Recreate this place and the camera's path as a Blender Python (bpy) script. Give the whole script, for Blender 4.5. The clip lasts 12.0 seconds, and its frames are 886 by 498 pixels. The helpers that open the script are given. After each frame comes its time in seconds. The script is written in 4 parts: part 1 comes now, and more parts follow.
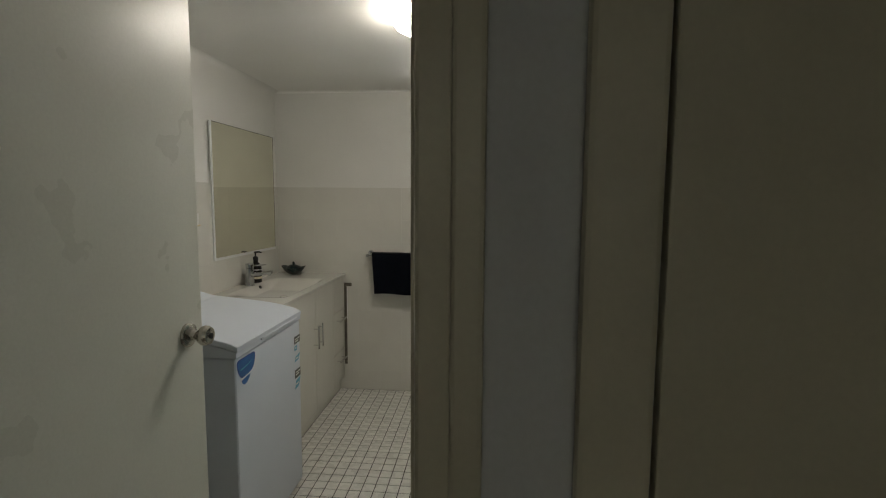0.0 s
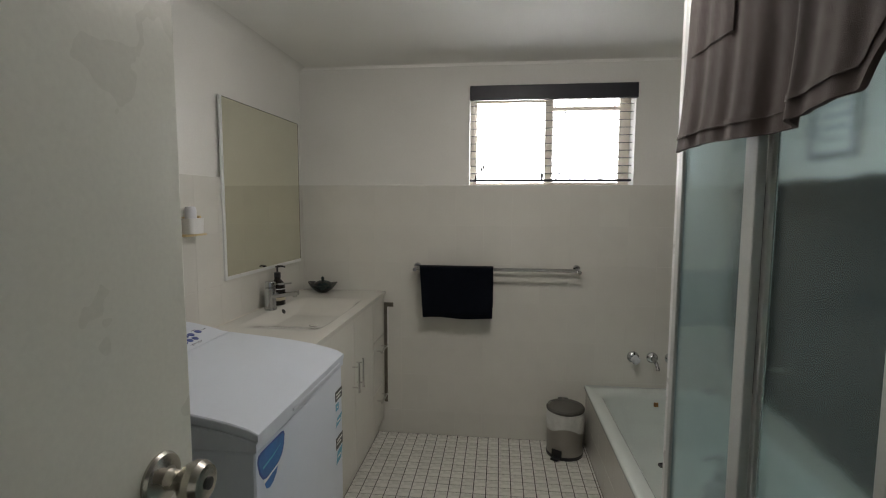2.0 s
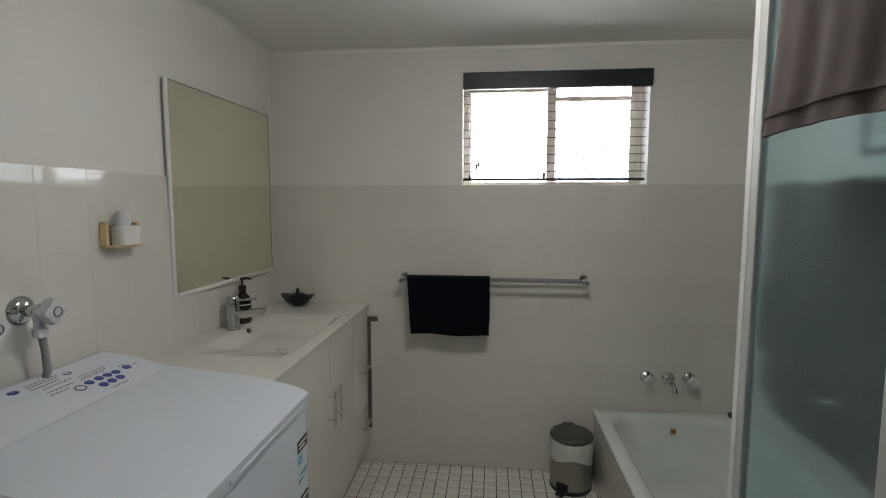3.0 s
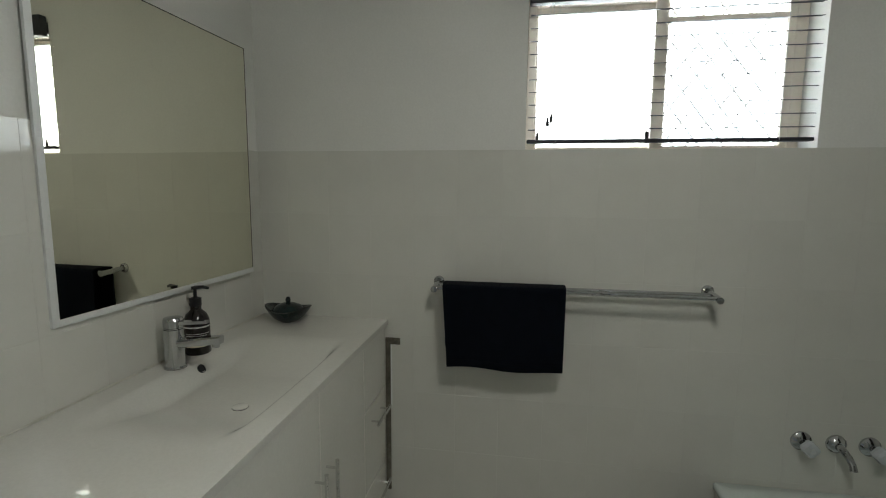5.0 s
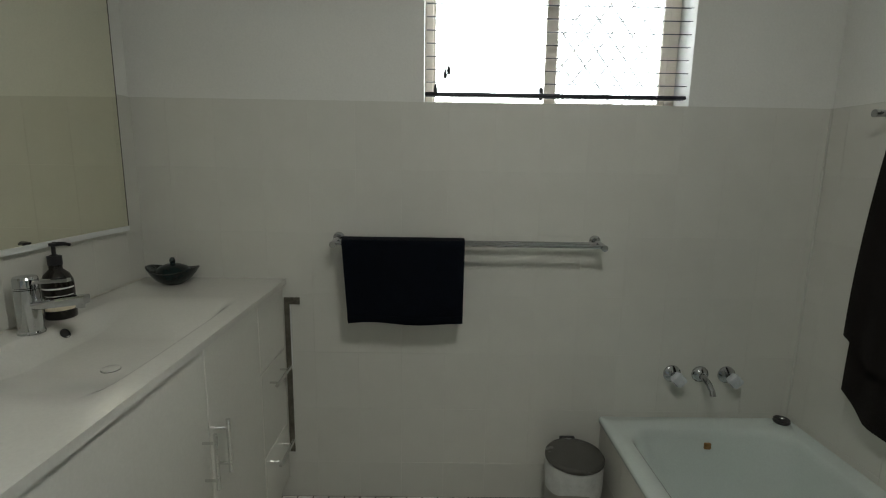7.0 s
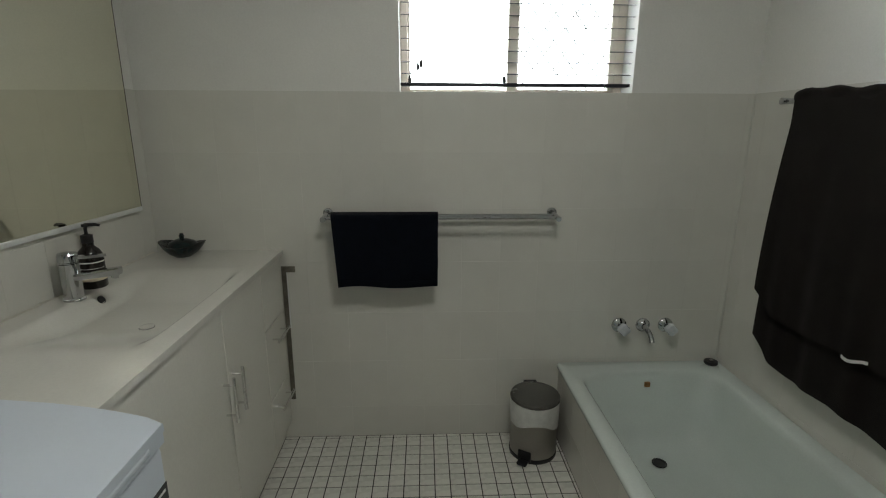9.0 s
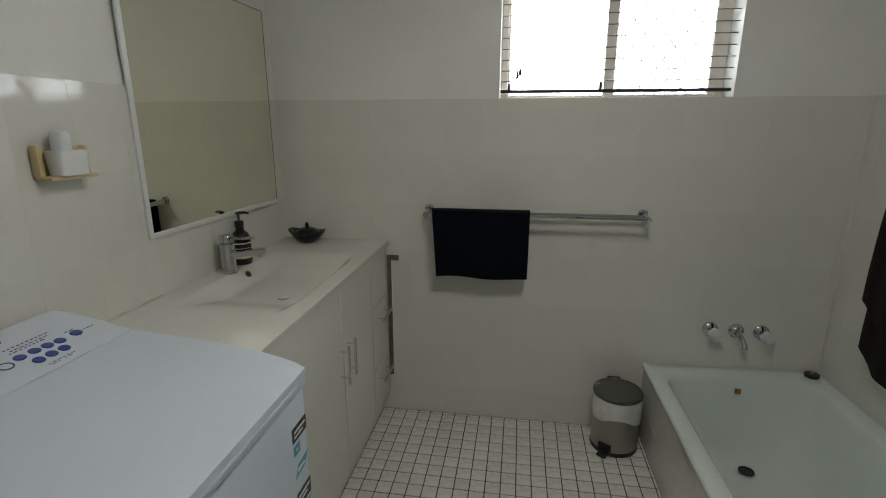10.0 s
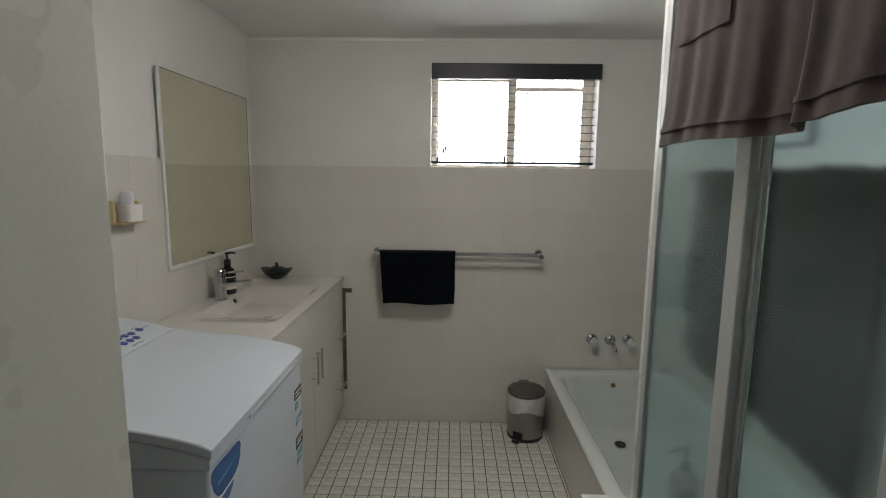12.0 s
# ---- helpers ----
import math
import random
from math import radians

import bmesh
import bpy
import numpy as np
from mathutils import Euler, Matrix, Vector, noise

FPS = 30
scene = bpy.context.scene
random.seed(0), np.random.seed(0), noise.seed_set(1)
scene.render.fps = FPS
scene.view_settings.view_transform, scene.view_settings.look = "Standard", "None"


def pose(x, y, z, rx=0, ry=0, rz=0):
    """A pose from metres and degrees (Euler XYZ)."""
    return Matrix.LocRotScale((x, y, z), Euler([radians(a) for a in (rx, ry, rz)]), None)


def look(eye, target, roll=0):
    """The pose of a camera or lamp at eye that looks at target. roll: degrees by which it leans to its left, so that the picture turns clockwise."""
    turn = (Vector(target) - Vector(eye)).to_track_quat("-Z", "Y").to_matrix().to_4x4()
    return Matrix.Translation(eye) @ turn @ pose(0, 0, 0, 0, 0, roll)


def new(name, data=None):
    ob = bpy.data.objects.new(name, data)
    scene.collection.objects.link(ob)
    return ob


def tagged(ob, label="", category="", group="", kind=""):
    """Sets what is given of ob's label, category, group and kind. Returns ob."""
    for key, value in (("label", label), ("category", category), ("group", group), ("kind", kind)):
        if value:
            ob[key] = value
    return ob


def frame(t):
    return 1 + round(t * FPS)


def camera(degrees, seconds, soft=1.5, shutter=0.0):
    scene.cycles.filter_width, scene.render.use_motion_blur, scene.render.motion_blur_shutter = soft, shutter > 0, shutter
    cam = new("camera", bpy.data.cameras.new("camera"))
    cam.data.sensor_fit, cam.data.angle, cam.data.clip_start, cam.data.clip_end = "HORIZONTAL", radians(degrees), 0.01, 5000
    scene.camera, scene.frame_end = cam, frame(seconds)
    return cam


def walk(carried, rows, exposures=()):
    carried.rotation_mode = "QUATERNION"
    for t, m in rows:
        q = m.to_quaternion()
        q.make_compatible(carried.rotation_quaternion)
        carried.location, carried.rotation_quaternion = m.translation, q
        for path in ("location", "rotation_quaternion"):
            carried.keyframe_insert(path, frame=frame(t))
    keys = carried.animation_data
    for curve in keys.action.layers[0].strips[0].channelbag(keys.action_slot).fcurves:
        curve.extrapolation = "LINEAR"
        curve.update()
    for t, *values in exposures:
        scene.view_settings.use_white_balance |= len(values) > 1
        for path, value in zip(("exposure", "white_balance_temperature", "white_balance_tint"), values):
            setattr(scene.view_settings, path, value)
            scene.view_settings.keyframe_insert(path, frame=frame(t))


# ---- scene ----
cam = camera(84.6, 12.0, soft=1.1)
PATH = [
    (0, (-0.075, 0.046, 1.453), (-0.252, 2.029, 1.257), 0.4),
    (0.3, (-0.140, 0.142, 1.451), (-0.393, 2.116, 1.257), 0.2),
    (0.5, (-0.175, 0.207, 1.452), (-0.475, 2.174, 1.255), 0.3),
    (0.8, (-0.228, 0.338, 1.446), (-0.542, 2.304, 1.250), 0.3),
    (1, (-0.282, 0.425, 1.443), (-0.593, 2.391, 1.247), 0.3),
    (1.5, (-0.355, 0.573, 1.446), (-0.653, 2.541, 1.255), 0.3),
    (2, (-0.448, 0.716, 1.437), (-0.675, 2.695, 1.253), 0.2),
    (2.5, (-0.484, 0.824, 1.444), (-0.679, 2.806, 1.265), 0.2),
    (3, (-0.47, 1.042, 1.449), (-0.669, 3.024, 1.264), 0.1),
    (3.5, (-0.499, 1.269, 1.454), (-0.713, 3.248, 1.267), 0.1),
    (3.7, (-0.527, 1.361, 1.459), (-0.763, 3.337, 1.259), 0.1),
    (5.3, (-0.629, 1.882, 1.388), (-0.958, 3.837, 1.126), 0.4),
    (5.5, (-0.620, 1.892, 1.374), (-0.946, 3.846, 1.096), 0.5),
    (6, (-0.622, 1.887, 1.348), (-0.878, 3.846, 1.037), 0.7),
    (6.5, (-0.606, 1.867, 1.331), (-0.730, 3.837, 1.006), 0.9),
    (7, (-0.570, 1.846, 1.338), (-0.550, 3.814, 0.990), 0.9),
    (7.2, (-0.540, 1.842, 1.343), (-0.494, 3.810, 0.977), 0.7),
    (8.8, (-0.538, 1.629, 1.404), (-0.422, 3.567, 0.926), 0.3),
    (9, (-0.531, 1.592, 1.408), (-0.457, 3.531, 0.926), 0.2),
    (9.5, (-0.517, 1.502, 1.431), (-0.612, 3.438, 0.939), -0.2),
    (10, (-0.529, 1.42, 1.438), (-0.828, 3.335, 0.944), 0.0),
    (10.5, (-0.545, 1.296, 1.437), (-0.872, 3.207, 0.949), 0.5),
    (11, (-0.546, 1.138, 1.455), (-0.801, 3.069, 0.997), 0.8),
    (11.2, (-0.524, 1.063, 1.462), (-0.739, 3.004, 1.029), 0.9),
    (11.5, (-0.502, 0.955, 1.466), (-0.651, 2.914, 1.089), 0.8),
    (12, (-0.491, 0.795, 1.475), (-0.532, 2.775, 1.195), 0.7),
]
walk(cam, [(t, look(eye, target, roll)) for t, eye, target, roll in PATH],
     [(0, 0.27, 7000, 11), (1, 0.31, 6700, 13), (2.0, 0.30, 6630, 14), (3.0, 0.27, 6470, 13), (5.5, 0.17, 6350, 5), (9.5, 0.18, 6400, 7), (10.5, 0.22, 6420, 9), (12, 0.29, 6600, 13)])

# ---- world and light ----
world = bpy.data.worlds.new("world")
scene.world = world
world.use_nodes = True
sky = world.node_tree.nodes.new("ShaderNodeTexSky")
sky.sky_type, sky.sun_disc, sky.sun_elevation, sky.sun_rotation = "NISHITA", False, radians(50), radians(200)
world.node_tree.nodes["Background"].inputs["Strength"].default_value = 0.08
world.node_tree.links.new(sky.outputs[0], world.node_tree.nodes["Background"].inputs["Color"])
SKY_GLOW = 7.2      # white overcast brightness outside the window
LAMP_GLOW = 28.0     # opal dome of the ceiling lamp

# ---- plan ----
XL, XR, YB = -1.655, 0.82, 3.62      # faces of the wall tiles
T = 0.012                            # tile layer
ZC, ZT = 2.254, 1.548                 # ceiling, top of the tiles
YD0, YD1 = 0.42, 0.53                # door wall
XJ, XH = -0.134, -0.912              # door opening
XS = -0.115                          # tiled wall beside the door
YS0, YS1, YN = 0.95, 2.00, 2.12      # shower, nib wall


# ---- materials ----
def mat(name, color, rough=0.5, metal=0.0, var=0.05, scale=6.0, grain=0.03, gscale=150.0, bump=0.0, bscale=300.0,
        rnd=0.0, island=0.0, coat=0.0, rvar=0.05, sheen=0.0, ior=1.45):
    m = bpy.data.materials.new(name)
    m.use_nodes = True
    nt = m.node_tree
    n, l = nt.nodes, nt.links
    b = n["Principled BSDF"]
    b.inputs["Metallic"].default_value = metal
    b.inputs["IOR"].default_value = ior
    b.inputs["Coat Weight"].default_value = coat
    b.inputs["Coat Roughness"].default_value = 0.06
    b.inputs["Sheen Weight"].default_value = sheen
    tc = n.new("ShaderNodeTexCoord")

    def tex(s, detail=4.0):
        t = n.new("ShaderNodeTexNoise")
        t.inputs["Scale"].default_value, t.inputs["Detail"].default_value = s, detail
        l.new(tc.outputs["Object"], t.inputs["Vector"])
        return t.outputs["Fac"]

    def ramp(src, lo, hi):
        r = n.new("ShaderNodeMapRange")
        r.inputs["From Min"].default_value, r.inputs["From Max"].default_value = 0.25, 0.75
        r.inputs["To Min"].default_value, r.inputs["To Max"].default_value = lo, hi
        l.new(src, r.inputs["Value"])
        return r.outputs["Result"]

    def mul(a, c):
        q = n.new("ShaderNodeMath")
        q.operation = "MULTIPLY"
        l.new(a, q.inputs[0]), l.new(c, q.inputs[1])
        return q.outputs[0]

    big = tex(scale)
    v = mul(ramp(big, 1 - var, 1 + var), ramp(tex(gscale, 2.0), 1 - grain, 1 + grain))
    if rnd:
        oi = n.new("ShaderNodeObjectInfo")
        r = n.new("ShaderNodeMapRange")
        r.inputs["To Min"].default_value, r.inputs["To Max"].default_value = 1 - rnd, 1 + rnd
        l.new(oi.outputs["Random"], r.inputs["Value"])
        v = mul(v, r.outputs["Result"])
    if island:
        ge = n.new("ShaderNodeNewGeometry")
        r = n.new("ShaderNodeMapRange")
        r.inputs["To Min"].default_value, r.inputs["To Max"].default_value = 1 - island, 1 + island
        l.new(ge.outputs["Random Per Island"], r.inputs["Value"])
        v = mul(v, r.outputs["Result"])
    hsv = n.new("ShaderNodeHueSaturation")
    hsv.inputs["Color"].default_value = (*color, 1)
    l.new(v, hsv.inputs["Value"])
    l.new(hsv.outputs["Color"], b.inputs["Base Color"])
    l.new(ramp(tex(scale * 2.3), max(0.0, rough - rvar), min(1.0, rough + rvar)), b.inputs["Roughness"])
    if bump:
        bp = n.new("ShaderNodeBump")
        bp.inputs["Strength"].default_value, bp.inputs["Distance"].default_value = 1.0, bump
        l.new(tex(bscale, 3.0), bp.inputs["Height"])
        l.new(bp.outputs["Normal"], b.inputs["Normal"])
    return m


def glow(name, color, strength):
    m = bpy.data.materials.new(name)
    m.use_nodes = True
    b = m.node_tree.nodes["Principled BSDF"]
    b.inputs["Base Color"].default_value = (*color, 1)
    b.inputs["Emission Color"].default_value = (*color, 1)
    b.inputs["Emission Strength"].default_value = strength
    return m


def clear(name, color, rough=0.0, ior=1.45, through_share=1.0):
    m = bpy.data.materials.new(name)
    m.use_nodes = True
    b = m.node_tree.nodes["Principled BSDF"]
    b.inputs["Base Color"].default_value = (*color, 1)
    b.inputs["Transmission Weight"].default_value = through_share
    b.inputs["Roughness"].default_value = rough
    b.inputs["IOR"].default_value = ior
    return m


PAINT = mat("wall_paint", (0.74, 0.735, 0.70), 0.55, var=0.03, scale=2.5, bump=0.00015, bscale=60)
CEIL = mat("ceiling_paint", (0.85, 0.845, 0.81), 0.6, var=0.03, scale=2.0, bump=0.00012, bscale=60)
TILE = mat("glazed_wall_tile", (0.66, 0.65, 0.60), 0.035, var=0.025, scale=5, grain=0.01, bump=0.0003, bscale=7, rnd=0.012, rvar=0.012)
GROUT_W = mat("wall_grout", (0.645, 0.635, 0.585), 0.8, bump=0.0005)
# pier joints: the window's glint on the tile edges is put into this white
GROUT_GLINT = mat("pier_grout_glint", (0.82, 0.82, 0.79), 0.35, bump=0.0003)
FTILE = mat("floor_tile_glaze", (0.70, 0.69, 0.64), 0.28, var=0.06, scale=9, grain=0.03, gscale=60, bump=0.0003, bscale=60, rnd=0.05)
FTILE_J = mat("floor_tile_glaze_far", (0.70, 0.69, 0.64), 0.28, var=0.06, scale=9, grain=0.03, gscale=60, bump=0.0003, bscale=60, island=0.05)
GROUT = mat("floor_grout", (0.040, 0.037, 0.032), 0.9, var=0.3, scale=4, bump=0.0008)
DOORP = mat("door_paint", (0.64, 0.645, 0.58), 0.30, var=0.03, scale=2, bump=0.0002, bscale=140)
FRAMEP = mat("door_frame_paint", (0.50, 0.465, 0.35), 0.35, var=0.06, scale=5, bump=0.0003, bscale=100)
HALLP = mat("hall_paint", (0.55, 0.56, 0.55), 0.6, var=0.04, scale=3, bump=0.0004, bscale=90)
CARPET = mat("hall_carpet", (0.20, 0.18, 0.15), 0.95, var=0.15, grain=0.2, gscale=400, bump=0.003, bscale=500)
# lighter copy of the chrome: the handles' white reflections are put into its colour
CHROME_LIT = mat("chrome_lit", (0.72, 0.72, 0.71), 0.10, 1.0, var=0.02)
CHROME = mat("chrome", (0.52, 0.53, 0.54), 0.05, 1.0, var=0.02, rvar=0.02)
BINSTEEL = mat("bin_steel", (0.36, 0.345, 0.32), 0.36, 1.0, var=0.02, scale=12, bump=0.0001, bscale=400)
STEEL = mat("brushed_steel", (0.52, 0.50, 0.47), 0.33, 1.0, var=0.08, scale=12, bump=0.0001, bscale=400)
NICKEL = mat("satin_nickel", (0.47, 0.45, 0.41), 0.25, 1.0, var=0.05)
GOLDP = mat("pale_gold_plastic", (0.66, 0.53, 0.30), 0.35, 0.2, var=0.06)
FROST = mat("frosted_plastic", (0.66, 0.67, 0.70), 0.4, var=0.03)
BRASS = mat("polished_brass", (0.75, 0.50, 0.14), 0.16, 1.0, var=0.06)
WHITEG = mat("machine_enamel", (0.57, 0.62, 0.69), 0.33, var=0.02, scale=4, grain=0.01, bump=0.00004, bscale=160, rvar=0.04)
PANELW = mat("machine_panel_white", (0.62, 0.665, 0.735), 0.33, var=0.008, rvar=0.008, grain=0.01)
VAN = mat("vanity_gloss_white", (0.70, 0.69, 0.635), 0.22, var=0.025, scale=3, rvar=0.05)
TOPW = mat("vanity_top_polymarble", (0.66, 0.65, 0.605), 0.03, var=0.02, scale=6, rvar=0.01, coat=0.0)
ENAMEL = mat("bath_enamel", (0.66, 0.72, 0.69), 0.09, var=0.025, scale=4, rvar=0.03, coat=0.3)
BLACK = mat("black_plastic", (0.014, 0.014, 0.015), 0.35, var=0.1)
NAVY = mat("navy_terry_cloth", (0.0035, 0.005, 0.009), 0.95, var=0.2, scale=20, grain=0.35, gscale=900, bump=0.0012, bscale=900, sheen=0.02, ior=1.18)
BROWN = mat("brown_terry_cloth", (0.060, 0.039, 0.035), 0.95, var=0.22, scale=9, grain=0.35, gscale=900, bump=0.0012, bscale=900, sheen=0.2)
BROWN_D = mat("dark_brown_terry_cloth", (0.012, 0.0098, 0.0085), 0.95, var=0.25, scale=9, grain=0.35, gscale=900, bump=0.0012, bscale=900, sheen=0.05, ior=1.18)
BOWLM = mat("dark_glazed_stoneware", (0.010, 0.019, 0.019), 0.18, var=0.5, scale=30, bump=0.0008, bscale=60)
BOTTLE = mat("brown_black_bottle", (0.012, 0.009, 0.007), 0.12, var=0.1)
SEAL = mat("aged_sealant", (0.60, 0.575, 0.50), 0.5, var=0.15, scale=18)
CREAM = mat("label_cream", (0.62, 0.55, 0.40), 0.6)
LWHITE = mat("label_white", (0.75, 0.75, 0.73), 0.5)
BLUE = mat("label_blue", (0.02, 0.12, 0.34), 0.35, var=0.15, scale=25)
LBLUE = mat("label_light_blue", (0.10, 0.36, 0.50), 0.4)
BBLUE = mat("button_blue", (0.03, 0.06, 0.26), 0.3)
INK = mat("printed_ink", (0.04, 0.045, 0.07), 0.5)
ALU = mat("anodised_window_frame", (0.88, 0.80, 0.70), 0.45, 0.0, var=0.08, scale=10)
WHITEF = mat("white_aluminium", (0.70, 0.71, 0.70), 0.3, var=0.03)
GREYF = mat("satin_aluminium", (0.52, 0.54, 0.53), 0.32, 0.15, var=0.04)
GRILLE = mat("grille_metal", (0.74, 0.74, 0.73), 0.5, 0.1)
BLINDM = mat("dark_blind", (0.016, 0.017, 0.024), 0.4, var=0.15, scale=20)
LINER = mat("bin_liner_plastic", (0.62, 0.63, 0.61), 0.45, var=0.12, scale=30, bump=0.002, bscale=60)
BINLID = mat("bin_lid_grey", (0.075, 0.072, 0.064), 0.25, var=0.06)
BARE = mat("bare_brown_mortar", (0.135, 0.122, 0.095), 0.9, var=0.35, scale=40, grain=0.2, bump=0.002, bscale=120)
RUST = mat("rusty_brass", (0.30, 0.16, 0.05), 0.5, 0.3, var=0.3, scale=80)
RUBBER = mat("grey_hose_rubber", (0.34, 0.35, 0.35), 0.5)
CLEARP = mat("clear_acrylic_handle", (0.58, 0.61, 0.63), 0.10, var=0.08, scale=60, coat=0.5)
MIRROR = mat("mirror_silver", (0.80, 0.79, 0.665), 0.015, 1.0, var=0.012, scale=3, grain=0.0, rvar=0.005)
OBSCURE = clear("obscure_window_glass", (0.95, 0.97, 0.99), 0.10)
GLASS = clear("window_glass", (0.97, 0.98, 0.97))
SGLASS = clear("obscure_shower_glass", (0.60, 0.785, 0.83), 0.09, 1.35, 0.93)
OPAL = glow("opal_lamp_glass", (1.0, 0.965, 0.905), LAMP_GLOW)
# added fill glow for the hallway, always behind the camera
HALLFILL = glow("hall_fill_glow", (1.0, 0.95, 0.80), 0.12)
OUT = glow("overcast_glow", (0.94, 0.978, 1.0), SKY_GLOW)


# ---- building helpers ----
def mesh_of(bm, name, material, smooth=True, angle=21):
    bmesh.ops.recalc_face_normals(bm, faces=bm.faces)
    me = bpy.data.meshes.new(name)
    bm.to_mesh(me)
    bm.free()
    if smooth:
        me.shade_smooth()
        me.set_sharp_from_angle(angle=radians(angle))
    me.materials.append(material)
    return me


def part(name, bm, material, parent=None, label="", smooth=True, angle=21):
    ob = new(name, mesh_of(bm, name, material, smooth, angle))
    if parent is not None:
        ob.parent = parent
        if parent.parent is None:
            ob.matrix_parent_inverse = Matrix.Translation(-parent.location)
    if label:
        ob["label"] = label
    return ob


def thing(name, at, label, category, group="", kind=""):
    ob = new(name)
    ob.location = at
    ob.empty_display_size = 0.05
    return tagged(ob, label, category, group, kind)


def solid(name, bm, material, label, category, kind="structure", smooth=True):
    return tagged(part(name, bm, material, None, "", smooth), label, category, "", kind)


def bx(bm, x0, x1, y0, y1, z0, z1, bev=0.0, seg=2, m=None):
    g = bmesh.ops.create_cube(bm, size=1.0)
    v = g["verts"]
    for p in v:
        p.co = Vector((x0 + (p.co.x + 0.5) * (x1 - x0), y0 + (p.co.y + 0.5) * (y1 - y0), z0 + (p.co.z + 0.5) * (z1 - z0)))
    if m is not None:
        bmesh.ops.transform(bm, matrix=m, verts=v)
    if bev:
        e = list({e for p in v for e in p.link_edges})
        bmesh.ops.bevel(bm, geom=e, offset=bev, segments=seg, profile=0.5, affect="EDGES", clamp_overlap=True)
    return bm


def box(x0, x1, y0, y1, z0, z1, bev=0.0, seg=2):
    return bx(bmesh.new(), x0, x1, y0, y1, z0, z1, bev, seg)


def loft(bm, loops, cap0=True, cap1=True):
    rows = [[bm.verts.new(p) for p in lp] for lp in loops]
    k = len(rows[0])
    for a, b in zip(rows, rows[1:]):
        for i in range(k):
            j = (i + 1) % k
            bm.faces.new((a[i], a[j], b[j], b[i]))
    if cap0:
        bm.faces.new(rows[0][::-1])
    if cap1:
        bm.faces.new(rows[-1])
    return bm


def frame_of(d):
    d = Vector(d).normalized()
    u = d.orthogonal().normalized()
    return u, d.cross(u)


def tube(bm, pts, r, n=12, cap=True):
    pts = [Vector(p) for p in pts]
    loops = []
    u0, _ = frame_of(pts[1] - pts[0])
    for i, p in enumerate(pts):
        d = (pts[min(i + 1, len(pts) - 1)] - pts[max(i - 1, 0)]).normalized()
        u0 = (u0 - d * u0.dot(d)).normalized()
        w = d.cross(u0)
        rr = r[i] if isinstance(r, (list, tuple)) else r
        loops.append([p + (u0 * math.cos(2 * math.pi * k / n) + w * math.sin(2 * math.pi * k / n)) * rr for k in range(n)])
    return loft(bm, loops, cap, cap)


def rod(p0, p1, r, n=16, bm=None):
    return tube(bm if bm is not None else bmesh.new(), [p0, p1], r, n)


def lathe(prof, at=(0, 0, 0), d=(0, 0, 1), n=28, bm=None, sx=1.0, sy=1.0):
    """Profile rows (radius, height) turned round the axis d from the point at."""
    bm = bm if bm is not None else bmesh.new()
    d = Vector(d).normalized()
    if abs(d.z) > 0.99:
        u, w = Vector((1, 0, 0)), Vector((0, 1, 0))
    else:
        u = Vector((0, 0, 1)).cross(d).normalized()
        w = d.cross(u)
    at = Vector(at)
    loops = [[at + d * h + (u * math.cos(2 * math.pi * k / n) * sx + w * math.sin(2 * math.pi * k / n) * sy) * max(r, 1e-4) for k in range(n)] for r, h in prof]
    return loft(bm, loops, True, True)


def rrect(x0, x1, y0, y1, r, z, n=6):
    """A rounded rectangle as a loop of points."""
    out = []
    for cx, cy, a0 in ((x1 - r, y1 - r, 0), (x0 + r, y1 - r, 90), (x0 + r, y0 + r, 180), (x1 - r, y0 + r, 270)):
        for i in range(n + 1):
            a = radians(a0 + 90 * i / n)
            out.append(Vector((cx + r * math.cos(a), cy + r * math.sin(a), z)))
    return out


def sheet(nu, nv, f, thick):
    """A cloth: the surface f(u, v), u and v from 0 to 1, given a thickness."""
    bm = bmesh.new()
    g = [[bm.verts.new(f(i / nu, j / nv)) for j in range(nv + 1)] for i in range(nu + 1)]
    for i in range(nu):
        for j in range(nv):
            bm.faces.new((g[i][j], g[i + 1][j], g[i + 1][j + 1], g[i][j + 1]))
    bmesh.ops.recalc_face_normals(bm, faces=bm.faces)
    bmesh.ops.solidify(bm, geom=bm.faces[:], thickness=thick)
    return bm


def smoothstep(a, b, x):
    t = min(1.0, max(0.0, (x - a) / (b - a)))
    return t * t * (3 - 2 * t)


# ---- structure ----
W = 0.25
bm = box(XL - T - W, XR + T + W, YD1, YB + W, -0.12, -0.008)
solid("floor", bm, GROUT, "tiled bathroom floor with dark grout joints", "floor")
solid("hall_floor", box(-2.2, 1.6, -1.4, YD1, -0.12, 0.0), CARPET, "grey brown carpet of the dark hallway", "floor")
solid("ceiling", box(XL - T - W, XR + T + W, YD1, YB + W, ZC, ZC + 0.15), CEIL, "plain white painted plaster ceiling", "ceiling")
solid("hall_ceiling", box(-2.2, 1.6, -1.4, YD1, ZC, ZC + 0.15), CEIL, "plain painted hallway ceiling", "ceiling")
# left wall, right wall
solid("wall_west", box(XL - T - W, XL - T, YD1, YB + T + W, 0, ZC), PAINT, "white painted wall above glossy tiles", "wall")
solid("wall_east", box(XR + T, XR + T + W, YD1, YB + T + W, 0, ZC), PAINT, "white painted wall above glossy tiles", "wall")
